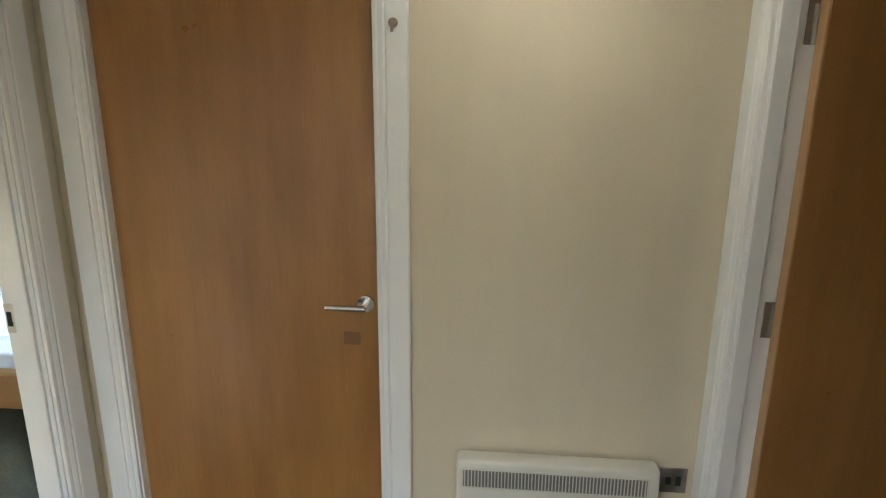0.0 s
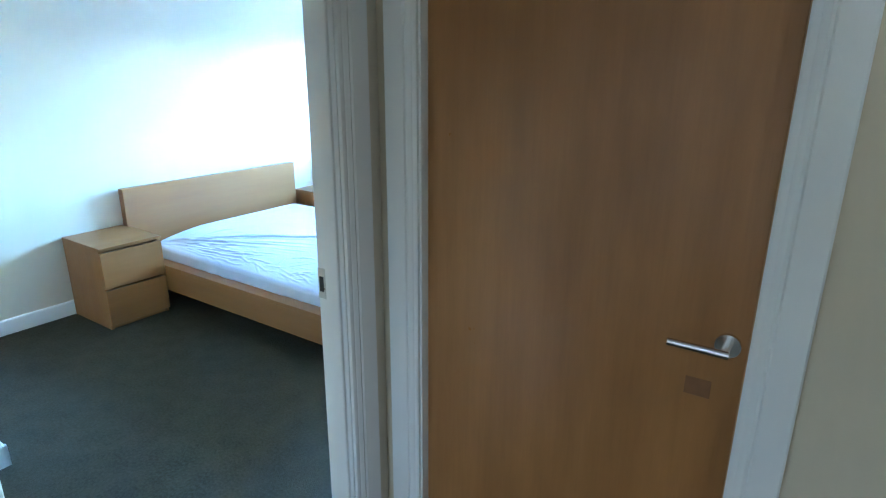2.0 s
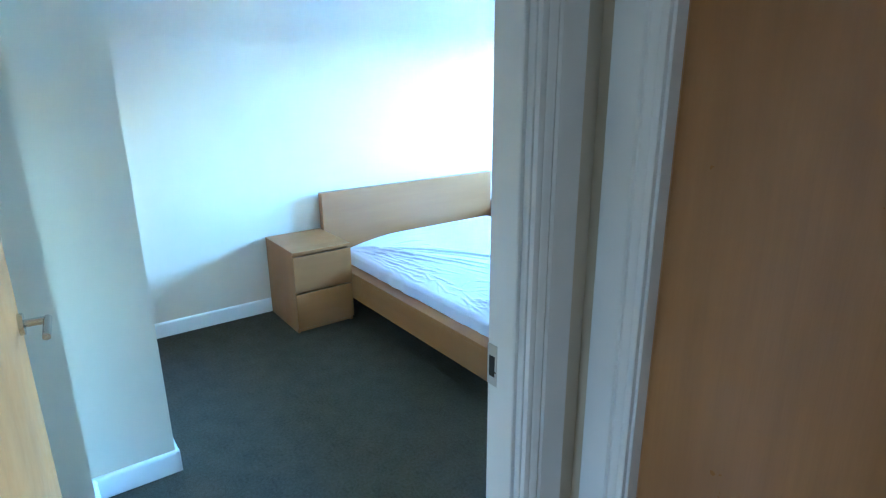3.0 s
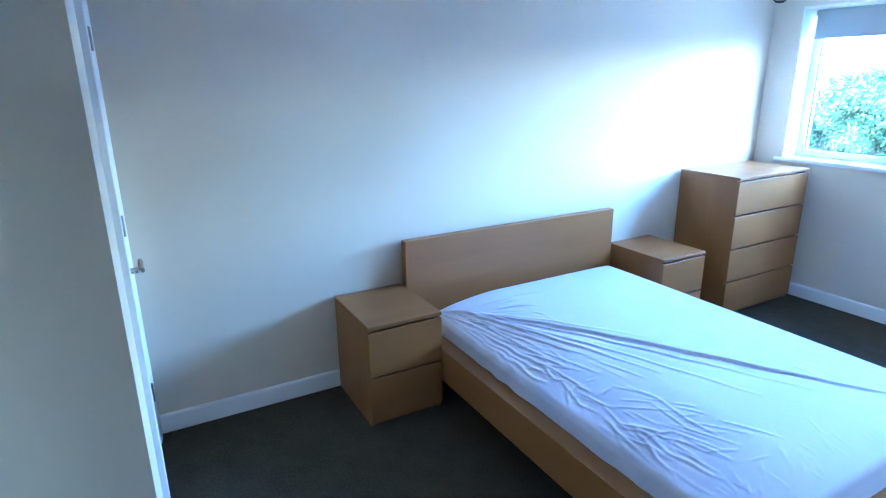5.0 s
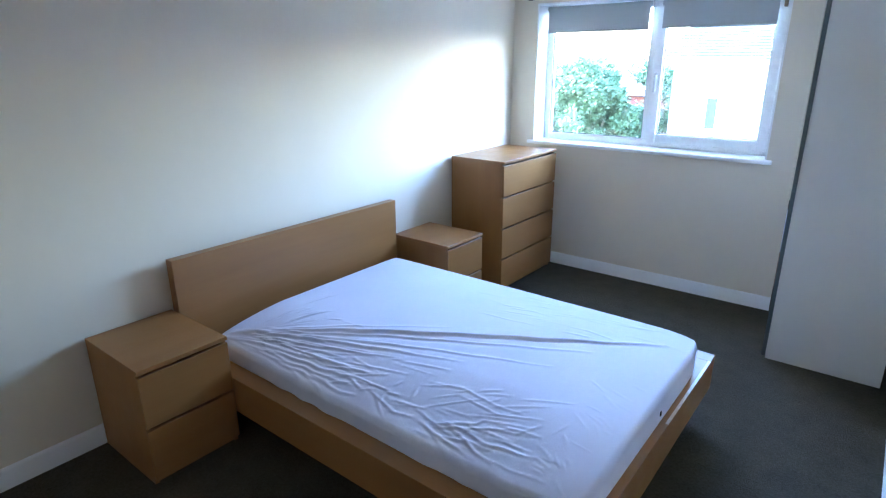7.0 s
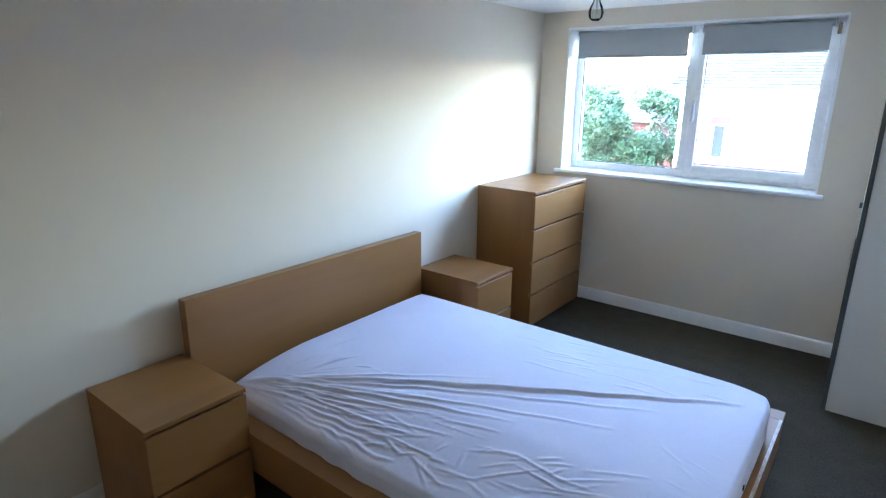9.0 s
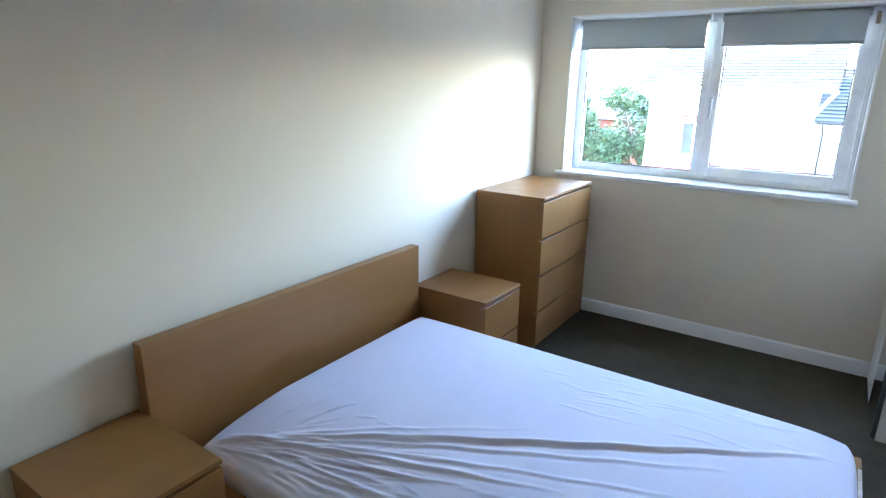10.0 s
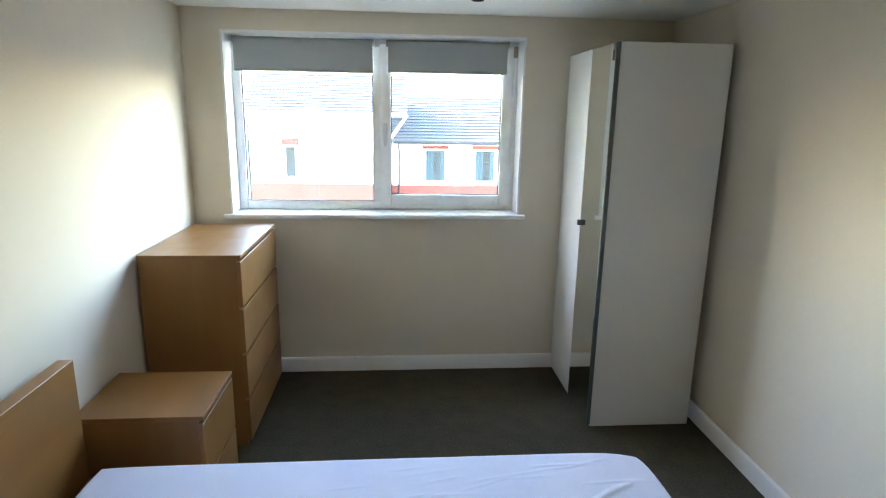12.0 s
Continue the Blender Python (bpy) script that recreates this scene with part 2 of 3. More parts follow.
def part(name, bm, mat, parent, label="", at=None, smooth=35):
    ob = new(name, mesh_of(bm, name, mat, smooth))
    ob.parent = parent
    if at is not None:
        ob.matrix_basis = at
    if label:
        tagged(ob, label)
    return ob


def thing(name, m, label, category, group="", kind=""):
    ob = new(name)
    ob.empty_display_size = 0.1
    ob.matrix_basis = m
    return tagged(ob, label, category, group, kind)


def solid(name, bm, mat, label, category="", kind="structure", smooth=35):
    return tagged(new(name, mesh_of(bm, name, mat, smooth)), label, category, "", kind)


# ---- the large structure ----
H = BED_CEIL
WIN = (0.22, 2.025, 1.035, 2.142)
NY = 3.187
solid("floor", box(B(), -0.25, -4.45, -0.25, 6.65, NY, 0.0), M_CARPET, "dark brown cut-pile carpet over the whole floor", "floor")
solid("ceiling", box(B(), -0.25, -4.45, H, 6.65, 3.487, H + 0.3), M_CEIL, "white painted flat ceiling", "ceiling")
solid("wall_west", box(B(), -0.25, -4.45, 0, 0, NY, H), M_WALL, "smooth cream painted wall behind the bed", "wall")
b = B()
box(b, -0.25, NY, -5.4, 6.65, NY + 0.30, WIN[2])
box(b, -0.25, NY, WIN[3], 6.65, NY + 0.30, H)
box(b, -0.25, NY, WIN[2], WIN[0], NY + 0.30, WIN[3])
box(b, WIN[1], NY, WIN[2], 6.65, NY + 0.30, WIN[3])
solid("wall_north", b, M_WALL, "cream painted wall with a wide window opening", "wall")
DOOR_H = 2.04
DY0, DY1 = -1.80, -0.950
b = B()
box(b, 2.94, -0.78, 0, 3.116, NY, H)
box(b, 3.016, DY1, 0, 3.116, -0.78, H)
box(b, 3.016, -4.45, 0, 3.116, DY0, H)
box(b, 3.016, DY0, DOOR_H, 3.116, DY1, H)
solid("wall_east", b, M_WALL, "cream painted wall between bedroom and hall", "wall")
EN0, EN1 = 0.10, 0.86
b = B()
box(b, 0, -1.446, 0, EN0, -1.346, H)
box(b, EN1, -1.446, 0, 1.463, -1.346, H)
box(b, EN0, -1.446, DOOR_H, EN1, -1.346, H)
solid("wall_south", b, M_WALL, "cream painted wall with a closed door", "wall")
solid("wall_entry", prism(B(), [(1.463, -1.446), (1.36, -1.446), (1.36, -2.45), (3.016, -2.45), (3.016, -2.30), (1.70, -2.30), (1.70, -1.652), (1.463, -1.652)], 0, H),
      M_WALL, "cream painted stepped wall beside the bedroom door", "wall")
CX0, CX1 = 3.245, 4.095
b = B()
box(b, 3.116, -0.80, 0, CX0, -0.70, H)
box(b, CX1, -0.80, 0, 5.25, -0.70, H)
box(b, CX0, -0.80, DOOR_H, CX1, -0.70, H)
solid("wall_hall_north", b, M_HALL, "cream painted hall wall with a cupboard door", "wall")
RX, RT_W = 5.08, 0.10
RY0, RY1 = -1.70, -0.892
b = B()
box(b, RX, RY1, 0, RX + RT_W, -0.80, H)
box(b, RX, -4.45, 0, RX + RT_W, RY0, H)
box(b, RX, RY0, DOOR_H, RX + RT_W, RY1, H)
solid("wall_hall_east", b, M_HALL, "cream painted hall wall with a door", "wall")
solid("wall_back", box(B(), 0, -4.45, 0, 6.65, -4.25, H), M_WALL, "cream painted end wall of the hall", "wall")
solid("wall_far_east", box(B(), 6.45, -4.25, 0, 6.65, NY, H), M_WALL, "cream painted outer wall", "wall")


def skirting(name, runs):
    b = B()
    for (x0, y0), (x1, y1) in runs:
        a, e = Vector((x0, y0)), Vector((x1, y1))
        d = (e - a).normalized()
        n = Vector((-d.y, d.x))
        prof = [(0, 0), (0.016, 0), (0.016, 0.084), (0.013, 0.092), (0.007, 0.097), (0, 0.098)]
        rings = [[b.verts.new((*(p + n * u), z)) for u, z in prof] for p in (a, e)]
        k = len(prof)
        for i in range(k):
            b.faces.new((rings[0][i], rings[1][i], rings[1][(i + 1) % k], rings[0][(i + 1) % k]))
        b.faces.new(rings[0])
        b.faces.new(rings[1][::-1])
    return solid(name, b, M_TRIM, "white painted skirting board along the wall", "skirting board")


# runs go with the wall on their right-hand side
skirting("baseboard", [((0.0, NY), (0.0, -1.346))])
skirting("baseboard", [((2.94, NY), (0.016, NY))])
skirting("baseboard", [((2.94, -0.78), (2.94, NY - 0.016))])
skirting("baseboard", [((1.463, -1.330), (1.463, -1.652)), ((1.479, -1.652), (1.716, -1.652)), ((0.94, -1.346), (1.479, -1.346))])
skirting("baseboard", [((1.70, -1.636), (1.70, -2.30))])


# ---- doors ----
def architrave(parent, u_in, u_out, y, z1, side, name="architrave"):
    """An upright moulding on the wall face y (side -1: standing out towards -y), ogee on its inner edge."""
    w = abs(u_out - u_in)
    s = 1 if u_out > u_in else -1
    prof = [(0, 0), (0, 0.010), (0.006, 0.013), (0.012, 0.0125), (0.016, 0.0155), (0.026, 0.0185), (0.032, 0.016), (0.036, 0.0205),
            (0.046, 0.022), (w - 0.004, 0.022), (w, 0.018), (w, 0)]
    b = B()
    rings = [[b.verts.new((u_in + s * u, y + side * t, z)) for u, t in prof] for z in (0, z1)]
    k = len(prof)
    for i in range(k):
        b.faces.new((rings[0][i], rings[0][(i + 1) % k], rings[1][(i + 1) % k], rings[1][i]))
    b.faces.new(rings[0])
    b.faces.new(rings[1])
    return part(name, b, M_TRIM, parent)


def head_mould(parent, u0, u1, y, z0, w, side):
    b = B()
    prof = [(0, 0), (0, 0.010), (0.012, 0.0125), (0.026, 0.0185), (0.036, 0.0205), (w, 0.022), (w, 0)]
    rings = [[b.verts.new((u, y + side * t, z0 + v)) for v, t in prof] for u in (u0, u1)]
    k = len(prof)
    for i in range(k):
        b.faces.new((rings[0][i], rings[0][(i + 1) % k], rings[1][(i + 1) % k], rings[1][i]))
    b.faces.new(rings[0])
    b.faces.new(rings[1])
    return part("head_architrave", b, M_TRIM, parent)


def lever(parent, u, y, z, side, to):
    """A lever on a round rose; side: which way it stands out along y; to: which way along u the lever points."""
    b = B()
    rod(b, (u, y, z), (u, y + side * 0.010, z), 0.026, 0.026, 28)
    rose = part("rose", b, M_STEEL, parent, "round satin steel rose")
    b = B()
    rod(b, (u, y + side * 0.010, z), (u, y + side * 0.052, z), 0.0095, 0.0095, 18)
    rod(b, (u - to * 0.0095, y + side * 0.055, z), (u + to * 0.112, y + side * 0.055, z), 0.0092, 0.0085, 20)
    part("lever_handle", b, M_STEEL, parent, "satin steel lever handle")
    return rose


def door(name, m, w, wall, label, leaf_at, leaf_w, hand_sides, back=True, front_w=(0.09, 0.09), hinge_side=None, hand_z=1.063, hinge_z=(0.24, 1.10, 1.80)):
    d = thing(name, m, label, "door", "", "structure")
    j = 0.012
    for u0, u1, nm in ((0, j, "jamb"), (w - j, w, "jamb")):
        part(nm, box(B(), u0, 0.0, 0, u1, wall, DOOR_H, 0.0015, 1), M_TRIM, d)
    part("head_jamb", box(B(), j, 0.0, DOOR_H - j, w - j, wall, DOOR_H), M_TRIM, d)
    for y, side in ((0, -1),) + (((wall, 1),) if back else ()):
        fw = front_w if side < 0 else (0.07, 0.07)
        architrave(d, 0.006, 0.006 - fw[0], y, DOOR_H + 0.07, side)
        architrave(d, w - 0.006, w - 0.006 + fw[1], y, DOOR_H + 0.07, side)
        head_mould(d, 0.008, w - 0.008, y, DOOR_H - 0.006, 0.07, side)
    b = B()
    box(b, 0, 0.0, 0.006, leaf_w, 0.044, DOOR_H - j - 0.004, 0.0015, 1)
    leaf = part("door_leaf", b, M_DOOR, d, "flush brown wood veneer door leaf", leaf_at)
    part("edge_lipping", box(B(), leaf_w, 0.0015, 0.008, leaf_w + 0.003, 0.0425, DOOR_H - j - 0.006), M_LIP, leaf, "pale wood edge strip")
    part("edge_lipping", box(B(), -0.003, 0.0015, 0.008, 0.0, 0.0425, DOOR_H - j - 0.006), M_LIP, leaf, "pale wood edge strip")
    for side in hand_sides:
        lever(leaf, leaf_w - 0.038, 0.0 if side < 0 else 0.044, hand_z, side, -1)
    if hinge_side is not None:
        for z in hinge_z:
            b = B()
            rod(b, (-0.004, hinge_side, z), (-0.004, hinge_side, z + 0.09), 0.009, 0.009, 12)
            for k in range(1, 5):
                rod(b, (-0.004, hinge_side, z + 0.018 * k - 0.001), (-0.004, hinge_side, z + 0.018 * k + 0.001), 0.0096, 0.0096, 12)
            part("hinge", b, M_HINGE, leaf, "dull steel butt hinge")
    return d, leaf


# cupboard door, closed, seen from the hall
door_1, leaf = door("door_1", pose(CX0, -0.80, 0), CX1 - CX0, 0.10, "closed brown wood veneer cupboard door in a white moulded frame",
                    pose(0.014, 0.030, 0), CX1 - CX0 - 0.030, (-1,), back=False, front_w=(0.098, 0.095))
# shadow below the lever, painted as a thin dark patch on the leaf
part("lock_mark", box(B(), CX1 - CX0 - 0.142, -0.0012, 0.925, CX1 - CX0 - 0.088, 0.0, 0.968, 0.0005, 1),
     material("veneer_in_lock_shadow", (0.24, 0.12, 0.045), 0.5, color2=(0.20, 0.10, 0.04), scale=(30, 30, 30)), leaf, "dark patch painting the lock's shadow on the veneer")
b = B()
rod(b, (CX1 - CX0 + 0.050, -0.022, 1.866), (CX1 - CX0 + 0.050, -0.034, 1.866), 0.013, 0.011, 16)
rod(b, (CX1 - CX0 + 0.050, -0.034, 1.872), (CX1 - CX0 + 0.050, -0.044, 1.842), 0.005, 0.004, 10)
part("stuck_hook", b, material("beige_plastic", (0.34, 0.27, 0.21), 0.5, color2=(0.28, 0.22, 0.17), scale=(40, 40, 40)), door_1, "small painted hook on the frame")

# bedroom door, open into the room
hinge_at, leaf_end = Vector((3.021, -1.776)), Vector((2.216, -1.722))
turn = math.degrees(math.atan2((leaf_end - hinge_at).y, (leaf_end - hinge_at).x))
door_2, leaf = door("door_2", pose(3.116, DY0, 0, 0, 0, 90), DY1 - DY0, 0.10, "brown wood veneer bedroom door standing open into the room",
                    Matrix(), 0.800, (-1, 1), back=False, front_w=(0.098, 0.098))
leaf.matrix_basis = pose(3.116, DY0, 0, 0, 0, 90).inverted() @ pose(hinge_at.x, hinge_at.y, 0, 0, 0, turn)
wj = DY1 - DY0
part("strike_plate", box(B(), wj - 0.0135, 0.072, 1.00, wj - 0.012, 0.100, 1.09, 0.0004, 1), M_STEEL, door_2, "steel strike plate on the jamb")
# no cut in the plate: a thin black block paints the hole's shade
part("strike_hole", box(B(), wj - 0.0142, 0.078, 1.02, wj - 0.0134, 0.094, 1.065), M_BLACK, door_2, "black block for the shade in the latch hole")
part("door_stop", box(B(), wj - 0.024, 0.012, 0, wj - 0.012, 0.050, DOOR_H - 0.012, 0.002, 1), M_TRIM, door_2)
part("door_stop", box(B(), 0.012, 0.012, 0, 0.024, 0.050, DOOR_H - 0.012, 0.002, 1), M_TRIM, door_2)

# side-room door in the bedroom, closed; its hinges are by the bed wall
door_3, leaf = door("door_3", pose(EN1, -1.346, 0, 0, 0, 180), EN1 - EN0, 0.10, "closed wood veneer door in a white frame beside the bed wall",
                    Matrix(), EN1 - EN0 - 0.03, (1,), back=False, front_w=(0.07, 0.07), hinge_side=0.056, hand_z=1.09, hinge_z=(0.24, 1.045, 1.80))
leaf.matrix_basis = pose(EN1 - EN0 - 0.015, 0.046, 0, 0, 0, 180)

# hall door, hinged by the corner, standing wide open into the next room
door_4, leaf = door("door_4", pose(RX, RY1, 0, 0, 0, -90), RY1 - RY0, RT_W, "brown wood veneer hall door standing open into the next room",
                    pose(0.064, 0.090, 0, 0, 0, 88), RY1 - RY0 - 0.03, (-1, 1), back=False, front_w=(0.096, 0.09), hinge_side=0.050, hinge_z=(0.24, 1.06, 1.80))
part("door_stop", box(B(), 0.012, 0.002, 0, 0.024, 0.046, DOOR_H - 0.012, 0.002, 1), M_TRIM, door_4)
part("door_stop", box(B(), RY1 - RY0 - 0.024, 0.002, 0, RY1 - RY0 - 0.012, 0.046, DOOR_H - 0.012, 0.002, 1), M_TRIM, door_4)
for z in (0.24, 1.055, 1.80):
    part("hinge_plate", box(B(), 0.0118, 0.066, z, 0.0145, 0.099, z + 0.10, 0.0008, 1), M_HINGE, door_4, "dull steel hinge plate on the jamb")


# ---- window ----
window = thing("window_1", pose(0, NY, 0), "white plastic double window with a fixed and an opening pane", "window", "", "structure")
FY0, FY1 = 0.175, 0.240
SILL = 1.062
X0, X1, Z0, Z1 = WIN[0], WIN[1], SILL, WIN[3]
part("window_sill", box(B(), 0.178, -0.030, SILL - 0.030, 2.062, -0.0005, SILL - 0.0005, 0.008, 3), M_TRIM, window, "white painted sill board with a rounded edge")
part("sill_board", box(B(), X0 + 0.0005, 0.0, WIN[2] + 0.0005, X1 - 0.0005, 0.296, SILL - 0.0008), M_TRIM, window)
rv = 0.012
for nm, c in (("reveal_lining", (X0, 0.002, Z0, X0 + rv, FY0, Z1)), ("reveal_lining", (X1 - rv, 0.002, Z0, X1, FY0, Z1)), ("reveal_lining", (X0 + rv, 0.002, Z1 - rv, X1 - rv, FY0, Z1))):
    part(nm, box(B(), *c), M_TRIM, window)
FL, MUL = 0.062, 1.128
b = B()
for c in ((X0, FY0, Z0, X0 + FL, FY1, Z1), (X1 - FL, FY0, Z0, X1, FY1, Z1), (X0 + FL, FY0, Z0, X1 - FL, FY1, Z0 + 0.055), (X0 + FL, FY0, Z1 - 0.06, X1 - FL, FY1, Z1),
          (MUL - 0.035, FY0, Z0 + 0.055, MUL + 0.035, FY1, Z1 - 0.06)):
    box(b, *c, 0.004, 2)
part("window_frame", b, M_PVC, window)
SX0, SX1, SZ0, SZ1 = MUL + 0.010, X1 - FL + 0.022, Z0 + 0.032, Z1 - 0.042
SY0, SY1 = FY0 - 0.016, FY1 - 0.014
b = B()
sw = 0.068
for c in ((SX0, SY0, SZ0, SX0 + sw, SY1, SZ1), (SX1 - sw, SY0, SZ0, SX1, SY1, SZ1), (SX0 + sw, SY0, SZ0, SX1 - sw, SY1, SZ0 + sw), (SX0 + sw, SY0, SZ1 - sw, SX1 - sw, SY1, SZ1)):
    box(b, *c, 0.005, 2)
sash = part("sash", b, M_PVC, window, "opening sash of white plastic")
for (x0, x1, z0, z1) in ((X0 + FL, MUL - 0.035, Z0 + 0.055, Z1 - 0.06), (SX0 + sw, SX1 - sw, SZ0 + sw, SZ1 - sw)):
    pane = part("pane", box(B(), x0, FY0 + 0.024, z0, x1, FY0 + 0.030, z1), M_GLASS, window, "clear window glass")
    pane.visible_shadow = False
    b = B()
    g = 0.006
    for c in ((x0, FY0 + 0.012, z0, x0 + g, FY0 + 0.022, z1), (x1 - g, FY0 + 0.012, z0, x1, FY0 + 0.022, z1), (x0 + g, FY0 + 0.012, z0, x1 - g, FY0 + 0.022, z0 + g), (x0 + g, FY0 + 0.012, z1 - g, x1 - g, FY0 + 0.022, z1)):
        box(b, *c)
    part("gasket", b, M_GASKET, window)
b = B()
box(b, SX0 + 0.018, SY0 - 0.010, 1.50, SX0 + 0.046, SY0, 1.62, 0.004, 2)
box(b, SX0 + 0.022, SY0 - 0.034, 1.475, SX0 + 0.042, SY0 - 0.012, 1.60, 0.006, 3)
part("window_handle", b, material("grey_handle", (0.74, 0.75, 0.76), 0.3, color2=(0.68, 0.69, 0.70), scale=(30, 30, 30)), window, "pale grey window handle")


def blind(x0, x1, drop, label):
    t = thing("roller_blind", pose((x0 + x1) / 2, NY, Z1 - 0.012), label, "blind", "roller blinds in the window")
    h = (x1 - x0) / 2
    y = FY0 - 0.040
    b = B()
    rod(b, (-h, y, -0.028), (h, y, -0.028), 0.020, 0.020, 20)
    part("tube", b, M_BLIND, t)
    b = B()
    box(b, -h + 0.012, y - 0.021, -drop, h - 0.012, y - 0.0195, -0.028)
    part("fabric", b, M_CLOTH, t, "grey blackout fabric")
    part("bottom_bar", box(B(), -h + 0.012, y - 0.026, -drop - 0.018, h - 0.012, y - 0.015, -drop + 0.002, 0.004, 2), M_BLIND, t)
    for s in (-1, 1):
        part("bracket", box(B(), min(s * h, s * (h + 0.004)), y - 0.022, -0.054, max(s * h, s * (h + 0.004)), y + 0.04, 0.0), M_PVC, t, "white end bracket")
    return t


blind(0.25, 1.105, 0.193, "grey roller blind rolled mostly up in the window")
bl = blind(1.178, 1.945, 0.185, "grey roller blind rolled mostly up, with a side chain")
b = B()
box(b, 0.415, 0.10, -0.10, 0.440, 0.12, -0.03, 0.003, 1)
for x in (0.423, 0.432):
    rod(b, (x, 0.112, -0.10), (x + 0.004, 0.116, -1.0), 0.0016, 0.0016, 6)
part("pull_chain", b, M_PVC, bl, "white bead chain")
part("chain_clip", box(B(), 0.405, 0.06, -0.10, 0.425, 0.085, -0.035, 0.003, 1), material("tan_clip", (0.36, 0.26, 0.16), 0.5, color2=(0.30, 0.21, 0.13), scale=(50, 50, 50)), bl, "tan plastic chain clip")


# ---- bedroom furniture ----
def drawer_unit(name, w, h, d, n, label, group=""):
    """Front faces +x; the base is the back edge's start: x 0..d, y 0..w."""
    t = thing(name, Matrix(), label, "bedside table" if n == 2 else "chest of drawers", group)
    top, side = 0.018, 0.018
    part("top", box(B(), 0, 0, h - top, d, w, h, 0.0012, 1), M_OAK_Y, t)
    for y in (0.001, w - side - 0.001):
        part("side_panel", box(B(), 0.001, y, 0, d - 0.020, y + side, h - top), M_OAK, t)
    part("back_panel", box(B(), 0.004, side, 0.03, 0.010, w - side, h - top), M_OAK, t)
    part("plinth", box(B(), d - 0.045, side, 0.0, d - 0.030, w - side, 0.07), M_OAK_Y, t)
    z0, z1, gap = 0.030, h - top - 0.014, 0.013
    fh = (z1 - z0 + gap) / n - gap
    for k in range(n):
        a = z0 + k * (fh + gap)
        f = part("drawer", box(B(), d - 0.020, 0.0, a, d - 0.001, w, a + fh, 0.0015, 1), M_OAK_Y, t)
        part("grip_recess", box(B(), d - 0.120, side + 0.001, a + fh - 0.02, d - 0.105, w - side - 0.001, a + fh + gap + 0.004), M_OAK_Y, f, "shadowed grip gap above the drawer")
    part("top_rail", box(B(), d - 0.100, side, h - top - 0.034, d - 0.080, w - side, h - top), M_OAK_Y, t)
    return t


night = drawer_unit("bedside_table", 0.40, 0.548, 0.485, 2, "oak veneer bedside table with two drawers beside the bed", "bedside tables")
night.matrix_basis = pose(0.017, -0.397, 0)
tagged(copy_thing(night, pose(0.017, 1.628, 0)), "oak veneer bedside table with two drawers between bed and chest")
chest = drawer_unit("chest_of_drawers", 0.80, 1.014, 0.48, 4, "oak veneer chest of four drawers under the window corner")
chest.matrix_basis = pose(0.017, 2.302, 0)

bed = thing("bed", pose(0, 0, 0), "low oak veneer double bed frame against the wall", "bed")
BY0, BY1, BX1 = 0.005, 1.578, 2.195
RT, RB = 0.335, 0.155
part("headboard", box(B(), 0.034, BY0, 0.10, 0.088, BY1, 0.812, 0.002, 1), M_OAK_Y, bed, "plain oak veneer headboard")
for y0 in (BY0, BY1 - 0.085):
    b = B()
    box(b, 0.088, y0, RT - 0.024, BX1, y0 + 0.085, RT, 0.0015, 1)
    rail = part("side_rail", b, M_OAK_X, bed)
    yy = y0 + 0.002 if y0 == BY0 else y0 + 0.085 - 0.022
    part("rail_face", box(B(), 0.088, yy, RB, BX1 - 0.002, yy + 0.020, RT - 0.024), M_OAK_X, rail)
b = B()
box(b, BX1 - 0.085, BY0 + 0.0855, RT - 0.024, BX1, BY1 - 0.0855, RT, 0.0015, 1)
foot = part("foot_rail", b, M_OAK_Y, bed)
part("rail_face", box(B(), BX1 - 0.022, BY0 + 0.023, RB, BX1 - 0.002, BY1 - 0.023, RT - 0.024), M_OAK_Y, foot)
# worn foil edge; its pale colour also carries the window's glare
part("worn_edge", box(B(), BX1 - 0.012, 0.86, RT + 0.0004, BX1 + 0.0006, BY1 - 0.0865, RT + 0.0012), material("bare_edge_foil_with_glare", (0.72, 0.68, 0.64), 0.35, color2=(0.45, 0.33, 0.2), scale=(60, 25, 60)), foot, "worn edge of the veneer, pale also for the window's glare")
# legs and slats: the shade under the bed is put into their colour
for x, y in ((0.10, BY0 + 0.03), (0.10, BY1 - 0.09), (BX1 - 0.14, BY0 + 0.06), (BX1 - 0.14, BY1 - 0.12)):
    part("leg", box(B(), x, y, 0, x + 0.06, y + 0.06, RT - 0.024, 0.003, 1), M_SHADED_WOOD, bed, "bed leg set back under the rail, coloured dark for the shade there")
part("slat_base", box(B(), 0.10, BY0 + 0.086, 0.20, BX1 - 0.09, BY1 - 0.086, 0.235), M_SHADED_WOOD, bed)


